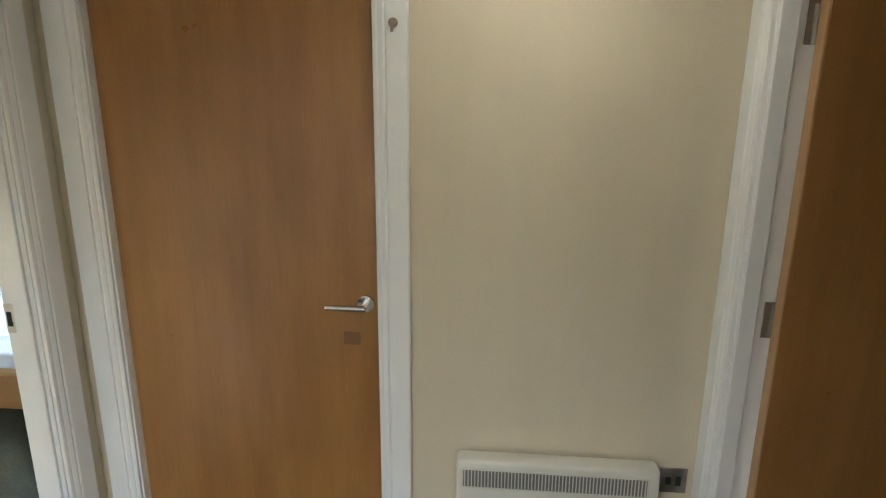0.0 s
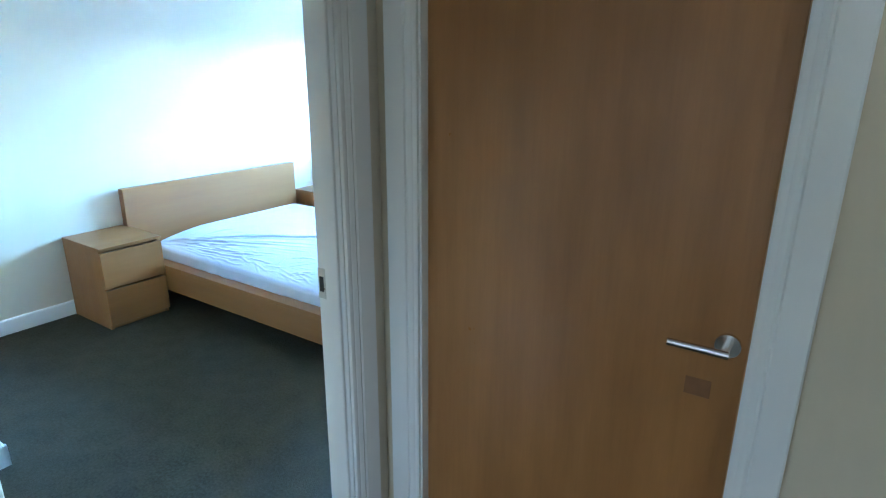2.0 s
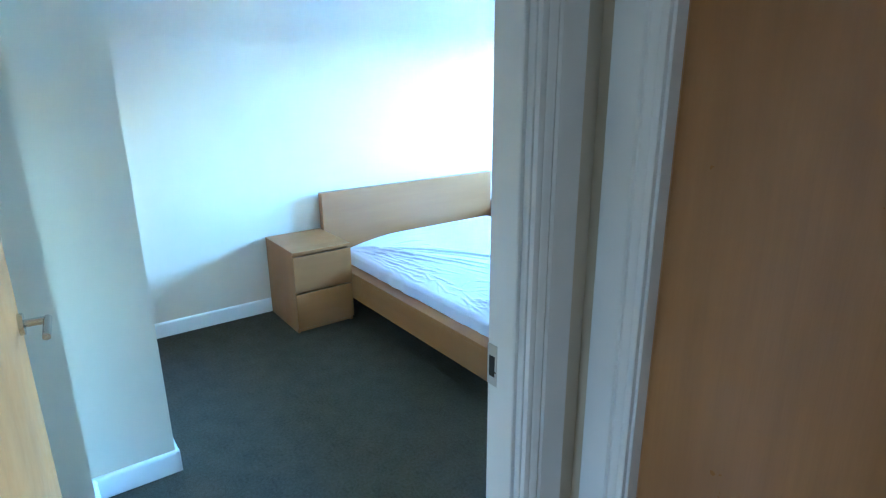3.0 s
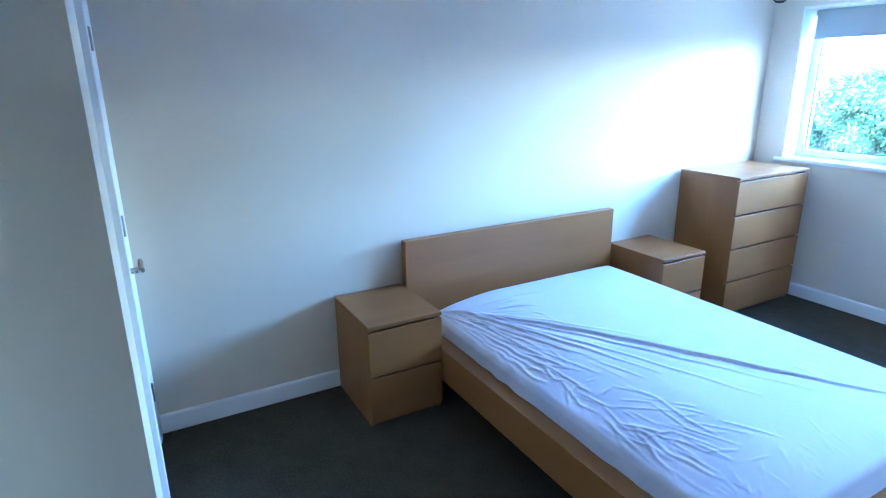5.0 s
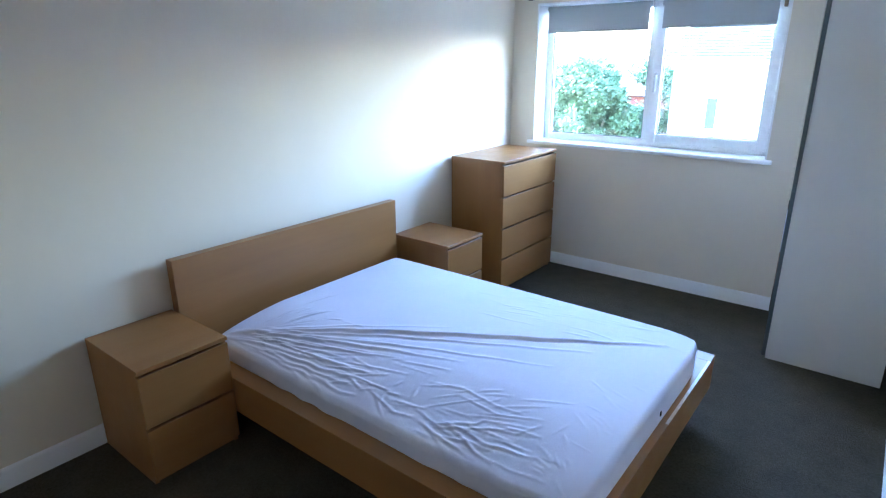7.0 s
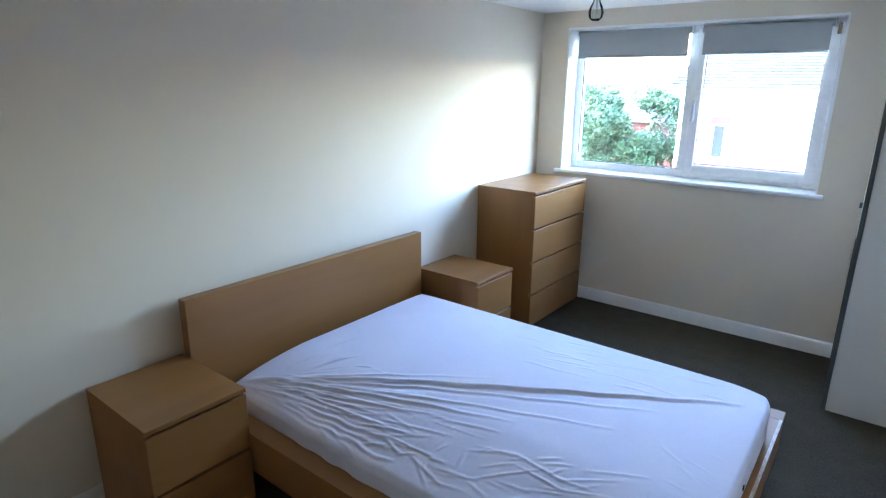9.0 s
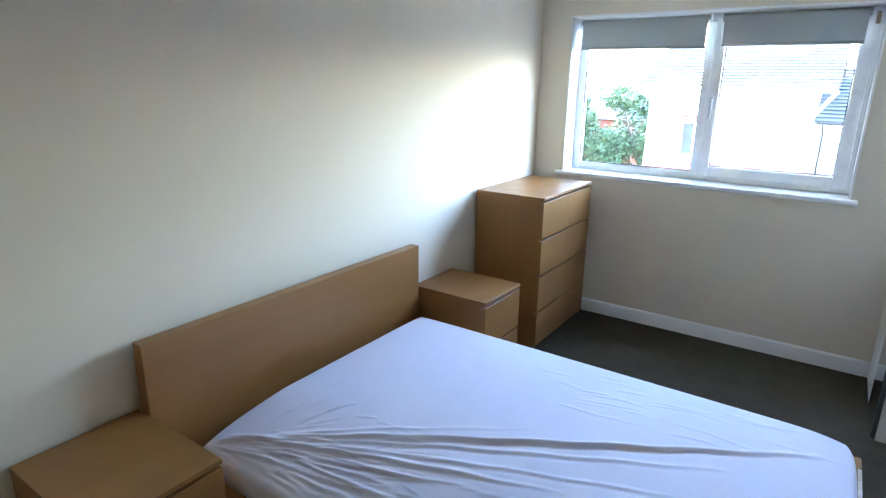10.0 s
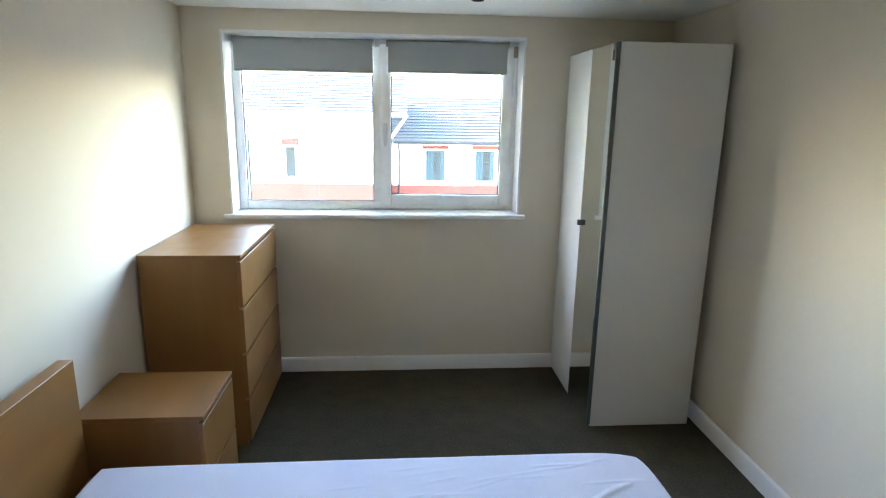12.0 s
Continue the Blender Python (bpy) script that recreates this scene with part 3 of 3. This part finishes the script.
def mattress():
    rnd = random.Random(4)
    x0, x1, y0, y1, zb, zt, r = 0.20, 2.162, 0.098, 1.445, 0.236, 0.472, 0.022
    nx, ny = 460, 320
    segs = []

    def seg(ax, ay, bx, by, h, w):
        segs.append((ax, ay, bx - ax, by - ay, h, w, rnd.random() * 6))
    # long folds fan out from the corner at the head
    for bx, by, h, w in ((2.04, 1.25, 0.013, 0.012), (1.80, 0.98, 0.0055, 0.009), (1.72, 0.76, 0.0045, 0.008), (1.40, 0.56, 0.005, 0.008), (1.15, 0.80, 0.003, 0.009), (1.05, 0.38, 0.005, 0.007)):
        seg(0.25 + rnd.uniform(0, 0.06), 0.17 + rnd.uniform(-0.01, 0.05), bx, by, h, w)
    for k in range(16):
        ax, ay = 0.24 + rnd.uniform(0, 0.16), 0.13 + rnd.uniform(0.0, 0.08)
        an, ln = rnd.uniform(-0.01, 0.36), rnd.uniform(0.35, 1.0)
        seg(ax, ay, ax + ln * math.cos(an), ay + ln * math.sin(an), rnd.uniform(0.0025, 0.0055), rnd.uniform(0.005, 0.009))
    for k in range(150):
        ax, ay = 0.34 + 1.45 * rnd.random() ** 1.3, 0.13 + abs(rnd.gauss(0, 0.17))
        an, ln = math.atan2(ay - 0.13, ax - 0.22) + rnd.gauss(0.05, 0.28), rnd.uniform(0.06, 0.26)
        seg(ax, ay, ax + ln * math.cos(an), ay + ln * math.sin(an), rnd.uniform(0.0012, 0.0036), rnd.uniform(0.0035, 0.0065))
    for k in range(14):
        ax, ay = rnd.uniform(1.2, 2.0), rnd.uniform(0.13, 0.42)
        an, ln = rnd.gauss(1.2, 0.3), rnd.uniform(0.04, 0.12)
        seg(ax, ay, ax + ln * math.cos(an), ay + ln * math.sin(an), rnd.uniform(0.001, 0.0028), rnd.uniform(0.0035, 0.006))
    for k in range(22):
        ax, ay = rnd.uniform(1.97, 2.12), rnd.uniform(0.12, 0.85)
        an, ln = rnd.uniform(2.2, 3.2), rnd.uniform(0.03, 0.11)
        seg(ax, ay, ax + ln * math.cos(an), ay + ln * math.sin(an), rnd.uniform(0.0008, 0.002), rnd.uniform(0.0035, 0.006))
    for k in range(26):
        ax, ay = rnd.uniform(0.9, 1.9), rnd.uniform(1.0, 1.36)
        an, ln = rnd.gauss(0.15, 0.12), rnd.uniform(0.10, 0.28)
        seg(ax, ay, ax + ln * math.cos(an), ay + ln * math.sin(an), rnd.uniform(0.0008, 0.002), rnd.uniform(0.004, 0.007))
    # rows run over the top and down the sides: the outer strips bend over the rounded edge
    drop = zt - zb

    def fold(lo, hi, n):
        arc = math.pi / 2 * r
        total = (hi - lo - 2 * r) + 2 * (arc + drop - r)
        pos, low = [], []
        for s in np.linspace(0, total, n):
            e = min(s, total - s)
            if e < drop - r:
                p, z = 0.0, -(drop - e)
            elif e < drop - r + arc:
                a = (e - (drop - r)) / r
                p, z = r * (1 - math.cos(a)), -r * (1 - math.sin(a))
            else:
                p, z = r + e - (drop - r + arc), 0.0
            pos.append(lo + p if s <= total / 2 else hi - p)
            low.append(z)
        return np.array(pos), np.array(low)
    px, lx = fold(x0, x1, nx)
    py, ly = fold(y0, y1, ny)
    X, Y = np.meshgrid(px, py, indexing="ij")
    Z = zt + np.minimum(lx[:, None], ly[None, :])
    cx, cy = (X - (x0 + x1) / 2) / ((x1 - x0) / 2), (Y - (y0 + y1) / 2) / ((y1 - y0) / 2)
    # rounded plan corners and a gentle crown
    k = np.clip((cx ** 2) * (cy ** 2), 0, 1)
    k = k ** 5 * np.where(cx > 0, 0.032, 0.012)
    X = X - cx * k
    Y = Y - cy * k - 0.014 * np.clip(-cy, 0, 1) ** 6 * np.sin(np.pi * np.clip((cx + 1) / 2, 0, 1))
    Z = Z + 0.006 * (1 - cx ** 2) * (1 - cy ** 2)
    Z = Z - 0.060 * np.clip((-cy - 0.35) / 0.65, 0, 1) ** 1.6 * np.clip((Z - zb - 0.02) / 0.08, 0, 1) - 0.012 * np.clip((cx - 0.80) / 0.20, 0, 1) ** 2 * (Z > zb + 0.09)
    W = np.zeros_like(Z)
    for ax, ay, dx, dy, h, w, ph in segs:
        L = math.hypot(dx, dy)
        s = np.clip(((X - ax) * dx + (Y - ay) * dy) / L ** 2, 0, 1)
        q = ((X - ax) * dy - (Y - ay) * dx) / L + 0.35 * w * np.sin(s * L * 22 + ph) * (1 if L > 0.5 else 0)
        q2 = np.hypot(q, np.maximum(0, np.hypot(X - ax - s * dx, Y - ay - s * dy) - np.abs(q)))
        W += h * np.exp(-(q2 / w) ** 2) * np.sin(np.pi * np.clip(s * 0.94 + 0.03, 0, 1)) ** 0.6
        W -= 0.25 * h * np.exp(-((q - 1.8 * w) / w) ** 2) * np.sin(np.pi * s) * (q2 < 4 * w)
    Z = Z + W * (Z > zb + 0.05)
    Y = Y - 0.004 * np.sin(X * 23 + 3 * np.sin(X * 7)) * (Z < zt - 0.03) * np.clip((0.5 - Y) * 4, 0, 1)
    verts = [(float(X[i, j]), float(Y[i, j]), float(Z[i, j])) for i in range(nx) for j in range(ny)]
    faces = [(i * ny + j, (i + 1) * ny + j, (i + 1) * ny + j + 1, i * ny + j + 1) for i in range(nx - 1) for j in range(ny - 1)]
    me = bpy.data.meshes.new("mattress")
    me.from_pydata(verts, [], faces)
    me.materials.append(M_SHEET)
    for p in me.polygons:
        p.use_smooth = True
    return me


bed_top = thing("mattress", Matrix(), "mattress in a creased white fitted sheet lying on the bed", "mattress")
fitted = new("fitted_sheet", mattress())
fitted.parent = bed_top
tagged(fitted, "creased white fitted sheet")
part("mattress_body", box(B(), 0.225, 0.155, 0.2362, 2.12, 1.415, 0.37, 0.05, 3), M_SHEET, bed_top)
part("sheet_label", box(B(), 2.154, 0.845, 0.368, 2.166, 0.857, 0.388, 0.001, 1), M_BLACK, bed_top, "small dark fabric label")

ward = thing("wardrobe", pose(2.293, 2.40, 0), "tall white wardrobe with one plain and one mirror door", "wardrobe")
WW, WD, WH = 0.765, 0.585, 2.040
part("side_panel", box(B(), 0.022, 0, 0, WD, 0.018, WH, 0.001, 1), M_WARD, ward)
part("side_panel", box(B(), 0.022, WW - 0.018, 0, WD, WW, WH, 0.001, 1), M_WARD, ward)
part("top", box(B(), 0.022, 0.018, WH - 0.018, WD, WW - 0.018, WH), M_WARD, ward)
part("base", box(B(), 0.022, 0.018, 0.06, WD, WW - 0.018, 0.078), M_WARD, ward)
part("plinth", box(B(), 0.034, 0.018, 0.0, 0.05, WW - 0.018, 0.06), M_WARD, ward)
part("back_panel", box(B(), WD - 0.012, 0.018, 0.0, WD - 0.006, WW - 0.018, WH - 0.018), M_WARD, ward)
mid = 0.345
d1 = part("mirror_door", box(B(), 0.0, 0.0005, 0.016, 0.0185, mid - 0.0015, WH - 0.002, 0.001, 1), M_EDGE, ward, "door with a full-height mirror and dark edge")
part("mirror", box(B(), -0.004, 0.003, 0.020, -0.0002, mid - 0.004, WH - 0.005), M_MIRROR, d1, "full-height mirror")
d2 = part("plain_door", box(B(), 0.0, mid + 0.0015, 0.016, 0.0185, WW - 0.0005, WH - 0.002, 0.001, 1), M_WARD, ward, "plain white door")
part("knob", box(B(), -0.026, mid - 0.030, 1.083, -0.0045, mid - 0.006, 1.113, 0.003, 2), M_EDGE, d1, "small square dark knob")
part("edge_strip", box(B(), 0.0005, -0.003, 0.016, 0.0200, 0.0003, WH - 0.002), M_EDGE, d1, "dark grey door edge")

# ceiling fitting over the bed: two clear bulbs on short stems
lamp = thing("ceiling_light", pose(1.463, 0.978, H), "ceiling light with clear bulbs in dark lampholders", "ceiling light")
part("ceiling_rose", lathe(B(), [(0, -0.0005), (0.05, -0.0005), (0.05, -0.012), (0.042, -0.020), (0, -0.020)], 28), M_TRIM, lamp, "white ceiling rose")
for x, y, low in ((-0.035, 0.0, 0.318), (0.045, -0.02, 0.20)):
    part("stem", rod(B(), (x * 0.5, y * 0.5, -0.018), (x, y, -low + 0.125), 0.004, 0.004, 8), M_BULB_METAL, lamp)
    part("lampholder", lathe(B(), [(0, -low + 0.13), (0.012, -low + 0.13), (0.0175, -low + 0.12), (0.0175, -low + 0.078), (0, -low + 0.078)], 20, (x, y, 0)), M_BULB_METAL, lamp, "dark grey lampholder")
    bulb = part("bulb", lathe(B(), [(0.012, -low + 0.078), (0.013, -low + 0.066), (0.024, -low + 0.046), (0.0275, -low + 0.028), (0.024, -low + 0.012), (0.013, -low + 0.002), (0, -low)], 24, (x, y, 0)), M_BULB, lamp, "clear glass bulb")
    part("filament", rod(B(), (x, y, -low + 0.075), (x + 0.004, y, -low + 0.022), 0.0022, 0.0012, 8), M_HINGE, bulb)

# ---- hall ----
heat = thing("panel_heater", pose(4.332, -0.80, 0.187), "cream electric panel heater hung low on the hall wall", "heater")
HW, HH = 0.605, 0.425
part("back_plate", box(B(), 0.02, -0.018, 0.02, HW - 0.02, -0.0005, HH - 0.03), M_HEATER, heat)
part("casing", box(B(), 0, -0.085, 0, HW, -0.018, HH, 0.012, 3), M_HEATER, heat)
part("grille_frame", box(B(), 0.014, -0.0875, HH - 0.090, HW - 0.030, -0.0845, HH - 0.021, 0.001, 1), M_HEATER, heat)
part("grille_slot", box(B(), 0.022, -0.0885, HH - 0.083, HW - 0.038, -0.0873, HH - 0.028), M_GRILLE, heat, "dark grey air outlet")
fin = mesh_of(box(B(), -0.0016, -0.0915, HH - 0.083, 0.0016, -0.0884, HH - 0.028), "fin", M_HEATER, 0)
for k in range(54):
    f = new("fin", fin)
    f.parent = heat
    f.location = (0.027 + k * (HW - 0.070) / 53, 0, 0)
sw = thing("switch", pose(4.958, -0.80, 0.492), "brushed metal fused switch plate beside the heater", "switch")
part("plate", box(B(), 0, -0.007, 0, 0.082, -0.0005, 0.084, 0.002, 2), M_SWITCH, sw)
part("rocker", box(B(), 0.018, -0.011, 0.030, 0.034, -0.0068, 0.054, 0.001, 1), M_BLACK, sw, "dark rocker switch")
part("fuse_carrier", box(B(), 0.048, -0.009, 0.026, 0.064, -0.0068, 0.058, 0.001, 1), M_BLACK, sw)
# first lamp makes the wall's scallop; second is added out of view as fill
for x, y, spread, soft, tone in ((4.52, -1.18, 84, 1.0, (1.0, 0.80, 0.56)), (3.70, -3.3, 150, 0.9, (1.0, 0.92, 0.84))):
    t = thing("downlight", pose(x, y, H), "lit recessed ceiling downlight with a steel rim, the rear one added as fill", "downlight", "hall downlights")
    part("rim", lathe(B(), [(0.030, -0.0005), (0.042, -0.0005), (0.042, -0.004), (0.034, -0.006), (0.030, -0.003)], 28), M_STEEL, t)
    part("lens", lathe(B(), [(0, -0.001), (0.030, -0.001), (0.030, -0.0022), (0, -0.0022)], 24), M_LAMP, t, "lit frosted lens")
    li = bpy.data.lights.new("downlight_and_fill_beam", "SPOT")
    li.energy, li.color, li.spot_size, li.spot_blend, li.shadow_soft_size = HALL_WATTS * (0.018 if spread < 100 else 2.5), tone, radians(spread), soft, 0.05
    ob = new("downlight_and_fill_beam", li)
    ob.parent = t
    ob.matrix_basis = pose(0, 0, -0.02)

# ---- outside ----
GZ = -5.4
solid("ground", box(B(), -900, NY + 0.31, GZ - 0.5, 900, 1200, GZ), M_GROUND, "rough grass ground reaching the horizon", "ground")
solid("pavement", box(B(), -30, NY + 0.31, GZ, 30, 19.0, GZ + 0.02), M_ROAD, "grey concrete yard between the houses", "pavement")


def roof_courses(bm, eave_a, eave_b, up, n, tilt=0.035):
    """Overlapping tile courses from the eaves line a-b, each one step up the slope."""
    a, e, up = Vector(eave_a), Vector(eave_b), Vector(up)
    nrm = (e - a).cross(up).normalized()
    if nrm.z < 0:
        nrm = -nrm
    for k in range(n):
        p, q = k / n, (k + 1.12) / n
        lo = [a + up * p, e + up * p]
        hi = [a + up * q, e + up * q]
        vs = [bm.verts.new(v) for v in (lo[0] + nrm * (tilt + 0.025), lo[1] + nrm * (tilt + 0.025), hi[1] + nrm * 0.012, hi[0] + nrm * 0.012,
                                        lo[0] - nrm * 0.005, lo[1] - nrm * 0.005)]
        bm.faces.new((vs[0], vs[1], vs[2], vs[3]))
        bm.faces.new((vs[0], vs[4], vs[5], vs[1]))
    return bm


def far_window(parent, x, y, z, w, h, curtain=True):
    wd = part("window", box(B(), x - 0.02, y - 0.012, z - 0.04, x + w + 0.02, y + 0.05, z + h), M_PVC, parent, "white framed upstairs window")
    part("pane", box(B(), x + 0.05, y - 0.018, z + 0.05, x + w - 0.05, y - 0.0125, z + h - 0.05), M_FARGLASS, wd)
    if curtain:
        b = B()
        for k in range(5):
            rod(b, (x + 0.09 + k * 0.055, y - 0.021, z + 0.06), (x + 0.09 + k * 0.055, y - 0.021, z + h - 0.06), 0.03, 0.026, 8)
        for k in range(3):
            rod(b, (x + w - 0.10 - k * 0.055, y - 0.021, z + 0.06), (x + w - 0.10 - k * 0.055, y - 0.021, z + h - 0.06), 0.03, 0.026, 8)
        part("curtain", b, M_CURTAIN, wd, "pale blue-grey curtains")
    part("sill", box(B(), x - 0.06, y - 0.07, z - 0.10, x + w + 0.06, y - 0.0, z - 0.041), M_PVC, wd)
    part("lintel", box(B(), x - 0.08, y - 0.03, z + h + 0.002, x + w + 0.08, y + 0.05, z + h + 0.23), M_BRICK, wd, "red brick soldier lintel")


# taller wing, white render over brick
WY, WX0, WX1, WE = 19.5, -3.65, 1.02, 1.55
wing = thing("house_wing", pose(0, 0, GZ), "white rendered house wing with a tiled roof and brick base", "house")
g = -GZ
part("wall", box(B(), WX0, WY, 4.66, WX1, WY + 6, WE + g), M_RENDER, wing)
part("brick_base", box(B(), WX0 - 0.02, WY - 0.02, 0, WX1 + 0.02, WY + 6, 4.66), M_BRICK, wing, "red brick lower storey")
far_window(wing, -2.53, WY, -0.56 + g, 0.42, 1.10, curtain=False)
part("fascia", box(B(), WX0 - 0.25, WY - 0.42, WE + g - 0.02, WX1 + 0.55, WY - 0.39, WE + g + 0.16), M_PVC, wing, "white eaves board")
part("soffit", box(B(), WX0 - 0.25, WY - 0.39, WE + g - 0.02, WX1 + 0.55, WY + 0.02, WE + g + 0.0), M_PVC, wing)
for k in range(7):
    part("eaves_bracket", box(B(), WX0 + 0.4 + k * 0.62, WY - 0.16, WE + g - 0.28, WX0 + 0.48 + k * 0.62, WY - 0.001, WE + g - 0.021), M_PVC, wing)
b = B()
roof_courses(b, (WX0 - 0.3, WY - 0.46, WE + g + 0.12), (WX1 + 0.58, WY - 0.46, WE + g + 0.12), (0, 3.5, 1.35), 14)
part("roof", b, M_TILE, wing, "grey tiled roof", smooth=0)
b = B()
roof_courses(b, (WX1 + 0.58, WY + 6.5, WE + g + 0.12), (WX0 - 0.3, WY + 6.5, WE + g + 0.12), (0, -3.5, 1.35), 14)
part("roof", b, M_TILE, wing, smooth=0)
part("gable", prism(B(), [(WX1 - 0.2, WY), (WX1, WY), (WX1, WY + 6), (WX1 - 0.2, WY + 6)], WE + g, WE + g + 0.3), M_RENDER, wing)
part("bargeboard", rod(B(), (WX1 + 0.56, WY - 0.44, WE + g + 0.02), (WX1 + 0.02, WY + 0.1, WE + g - 0.75), 0.05, 0.05, 8), M_PVC, wing, "white eaves strut")

# lower range beside it
LY, LX1, LE = 21.8, 13.0, 0.52
house = thing("house", pose(0, 0, GZ), "white rendered house with a low grey tiled roof", "house")
part("wall", box(B(), WX1 + 0.021, LY, 4.34, LX1, LY + 8, LE + g), M_RENDER, house)
part("brick_base", box(B(), WX1 + 0.021, LY - 0.02, 0, LX1, LY + 8, 4.34), M_BRICK, house, "red brick lower storey")
for x in (2.30, 4.22, 6.9, 8.8):
    far_window(house, x, LY, -0.93 + g, 0.84, 1.25)
part("gutter", rod(B(), (WX1 + 0.1, LY - 0.33, LE + g + 0.05), (LX1, LY - 0.33, LE + g + 0.05), 0.055, 0.055, 10), M_GUTTER, house, "black eaves gutter")
part("soffit", box(B(), WX1 + 0.021, LY - 0.30, LE + g - 0.03, LX1, LY - 0.001, LE + g), M_PVC, house)
b = B()
rod(b, (1.30, LY - 0.30, LE + g + 0.02), (1.34, LY - 0.06, LE + g - 0.28), 0.035, 0.035, 8)
rod(b, (1.34, LY - 0.06, LE + g - 0.26), (1.34, LY - 0.06, 0.0), 0.035, 0.035, 8)
part("downpipe", b, M_GUTTER, house, "black downpipe")
b = B()
roof_courses(b, (WX1 + 0.03, LY - 0.36, LE + g + 0.08), (LX1, LY - 0.36, LE + g + 0.08), (0, 4.4, 1.75), 16)
part("roof", b, M_TILE, house, "grey tiled roof", smooth=0)
# tile ridge in gutter black: its shadow side is painted in
part("hip_ridge", rod(B(), (2.75, LY + 2.0, LE + g + 0.98), (4.75, LY + 3.6, LE + g + 1.62), 0.08, 0.08, 8), M_GUTTER, house, "hip ridge coloured dark for its shadow side")
back = thing("house", pose(0, 0, GZ), "distant red brick house with a grey roof", "house")
part("wall", box(B(), -17, 44, 0, -8, 50, 4.4), M_BRICK, back)
b = B()
roof_courses(b, (-17.3, 43.6, 4.4), (-7.7, 43.6, 4.4), (0, 3.4, 1.9), 10)
part("roof", b, M_TILE, back, smooth=0)


def tree(m, seed, height, spread):
    rnd = random.Random(seed)
    t = thing("tree", m, "leafy green broadleaf tree with an uneven crown", "tree", "trees beyond the lane")
    b = B()
    fork = height * 0.30
    rod(b, (0, 0, 0), (0.1, 0.05, fork), 0.26, 0.17, 10)
    tips = []
    for k in range(11):
        a, r = rnd.uniform(0, 6.28), spread * rnd.uniform(0.25, 0.85)
        z = rnd.uniform(0.30, 0.92) * height
        p = Vector((r * math.cos(a), r * math.sin(a), z))
        q = Vector((0.1, 0.05, fork * rnd.uniform(0.75, 1.0)))
        mid_p = q.lerp(p, 0.5) + Vector((rnd.uniform(-.3, .3), rnd.uniform(-.3, .3), 0.35))
        rod(b, q, mid_p, 0.10, 0.06, 7)
        rod(b, mid_p, p, 0.06, 0.02, 6)
        tips += [(p, 1.0), (mid_p.lerp(p, 0.6), 0.8)]
    part("trunk", b, M_BARK, t)
    verts, faces = [], []
    for p, size in tips:
        for j in range(5):
            c = p + Vector((rnd.gauss(0, 0.5), rnd.gauss(0, 0.5), rnd.gauss(0, 0.38)))
            rad = rnd.uniform(0.45, 0.85) * size
            for k in range(260):
                d = Vector((rnd.gauss(0, 1), rnd.gauss(0, 1), rnd.gauss(0, 0.8))).normalized() * rad * rnd.uniform(0.55, 1.08)
                n = Vector((rnd.gauss(0, 1), rnd.gauss(0, 1), rnd.gauss(0, 1) + 0.8)).normalized()
                u = n.orthogonal().normalized() * rnd.uniform(0.06, 0.13)
                v = n.cross(u).normalized() * rnd.uniform(0.04, 0.08)
                i = len(verts)
                verts += [c + d - u, c + d + v, c + d + u, c + d - v]
                faces.append((i, i + 1, i + 2, i + 3))
    me = bpy.data.meshes.new("crown")
    me.from_pydata([tuple(v) for v in verts], [], faces)
    me.materials.append(M_LEAF)
    ob = new("crown", me)
    ob.parent = t
    return t


tree(pose(-11.2, 31, GZ), 3, 7.9, 2.9)
tree(pose(-7.3, 33, GZ), 8, 7.7, 2.7)
tree(pose(-15.8, 33, GZ), 12, 8.3, 3.2)
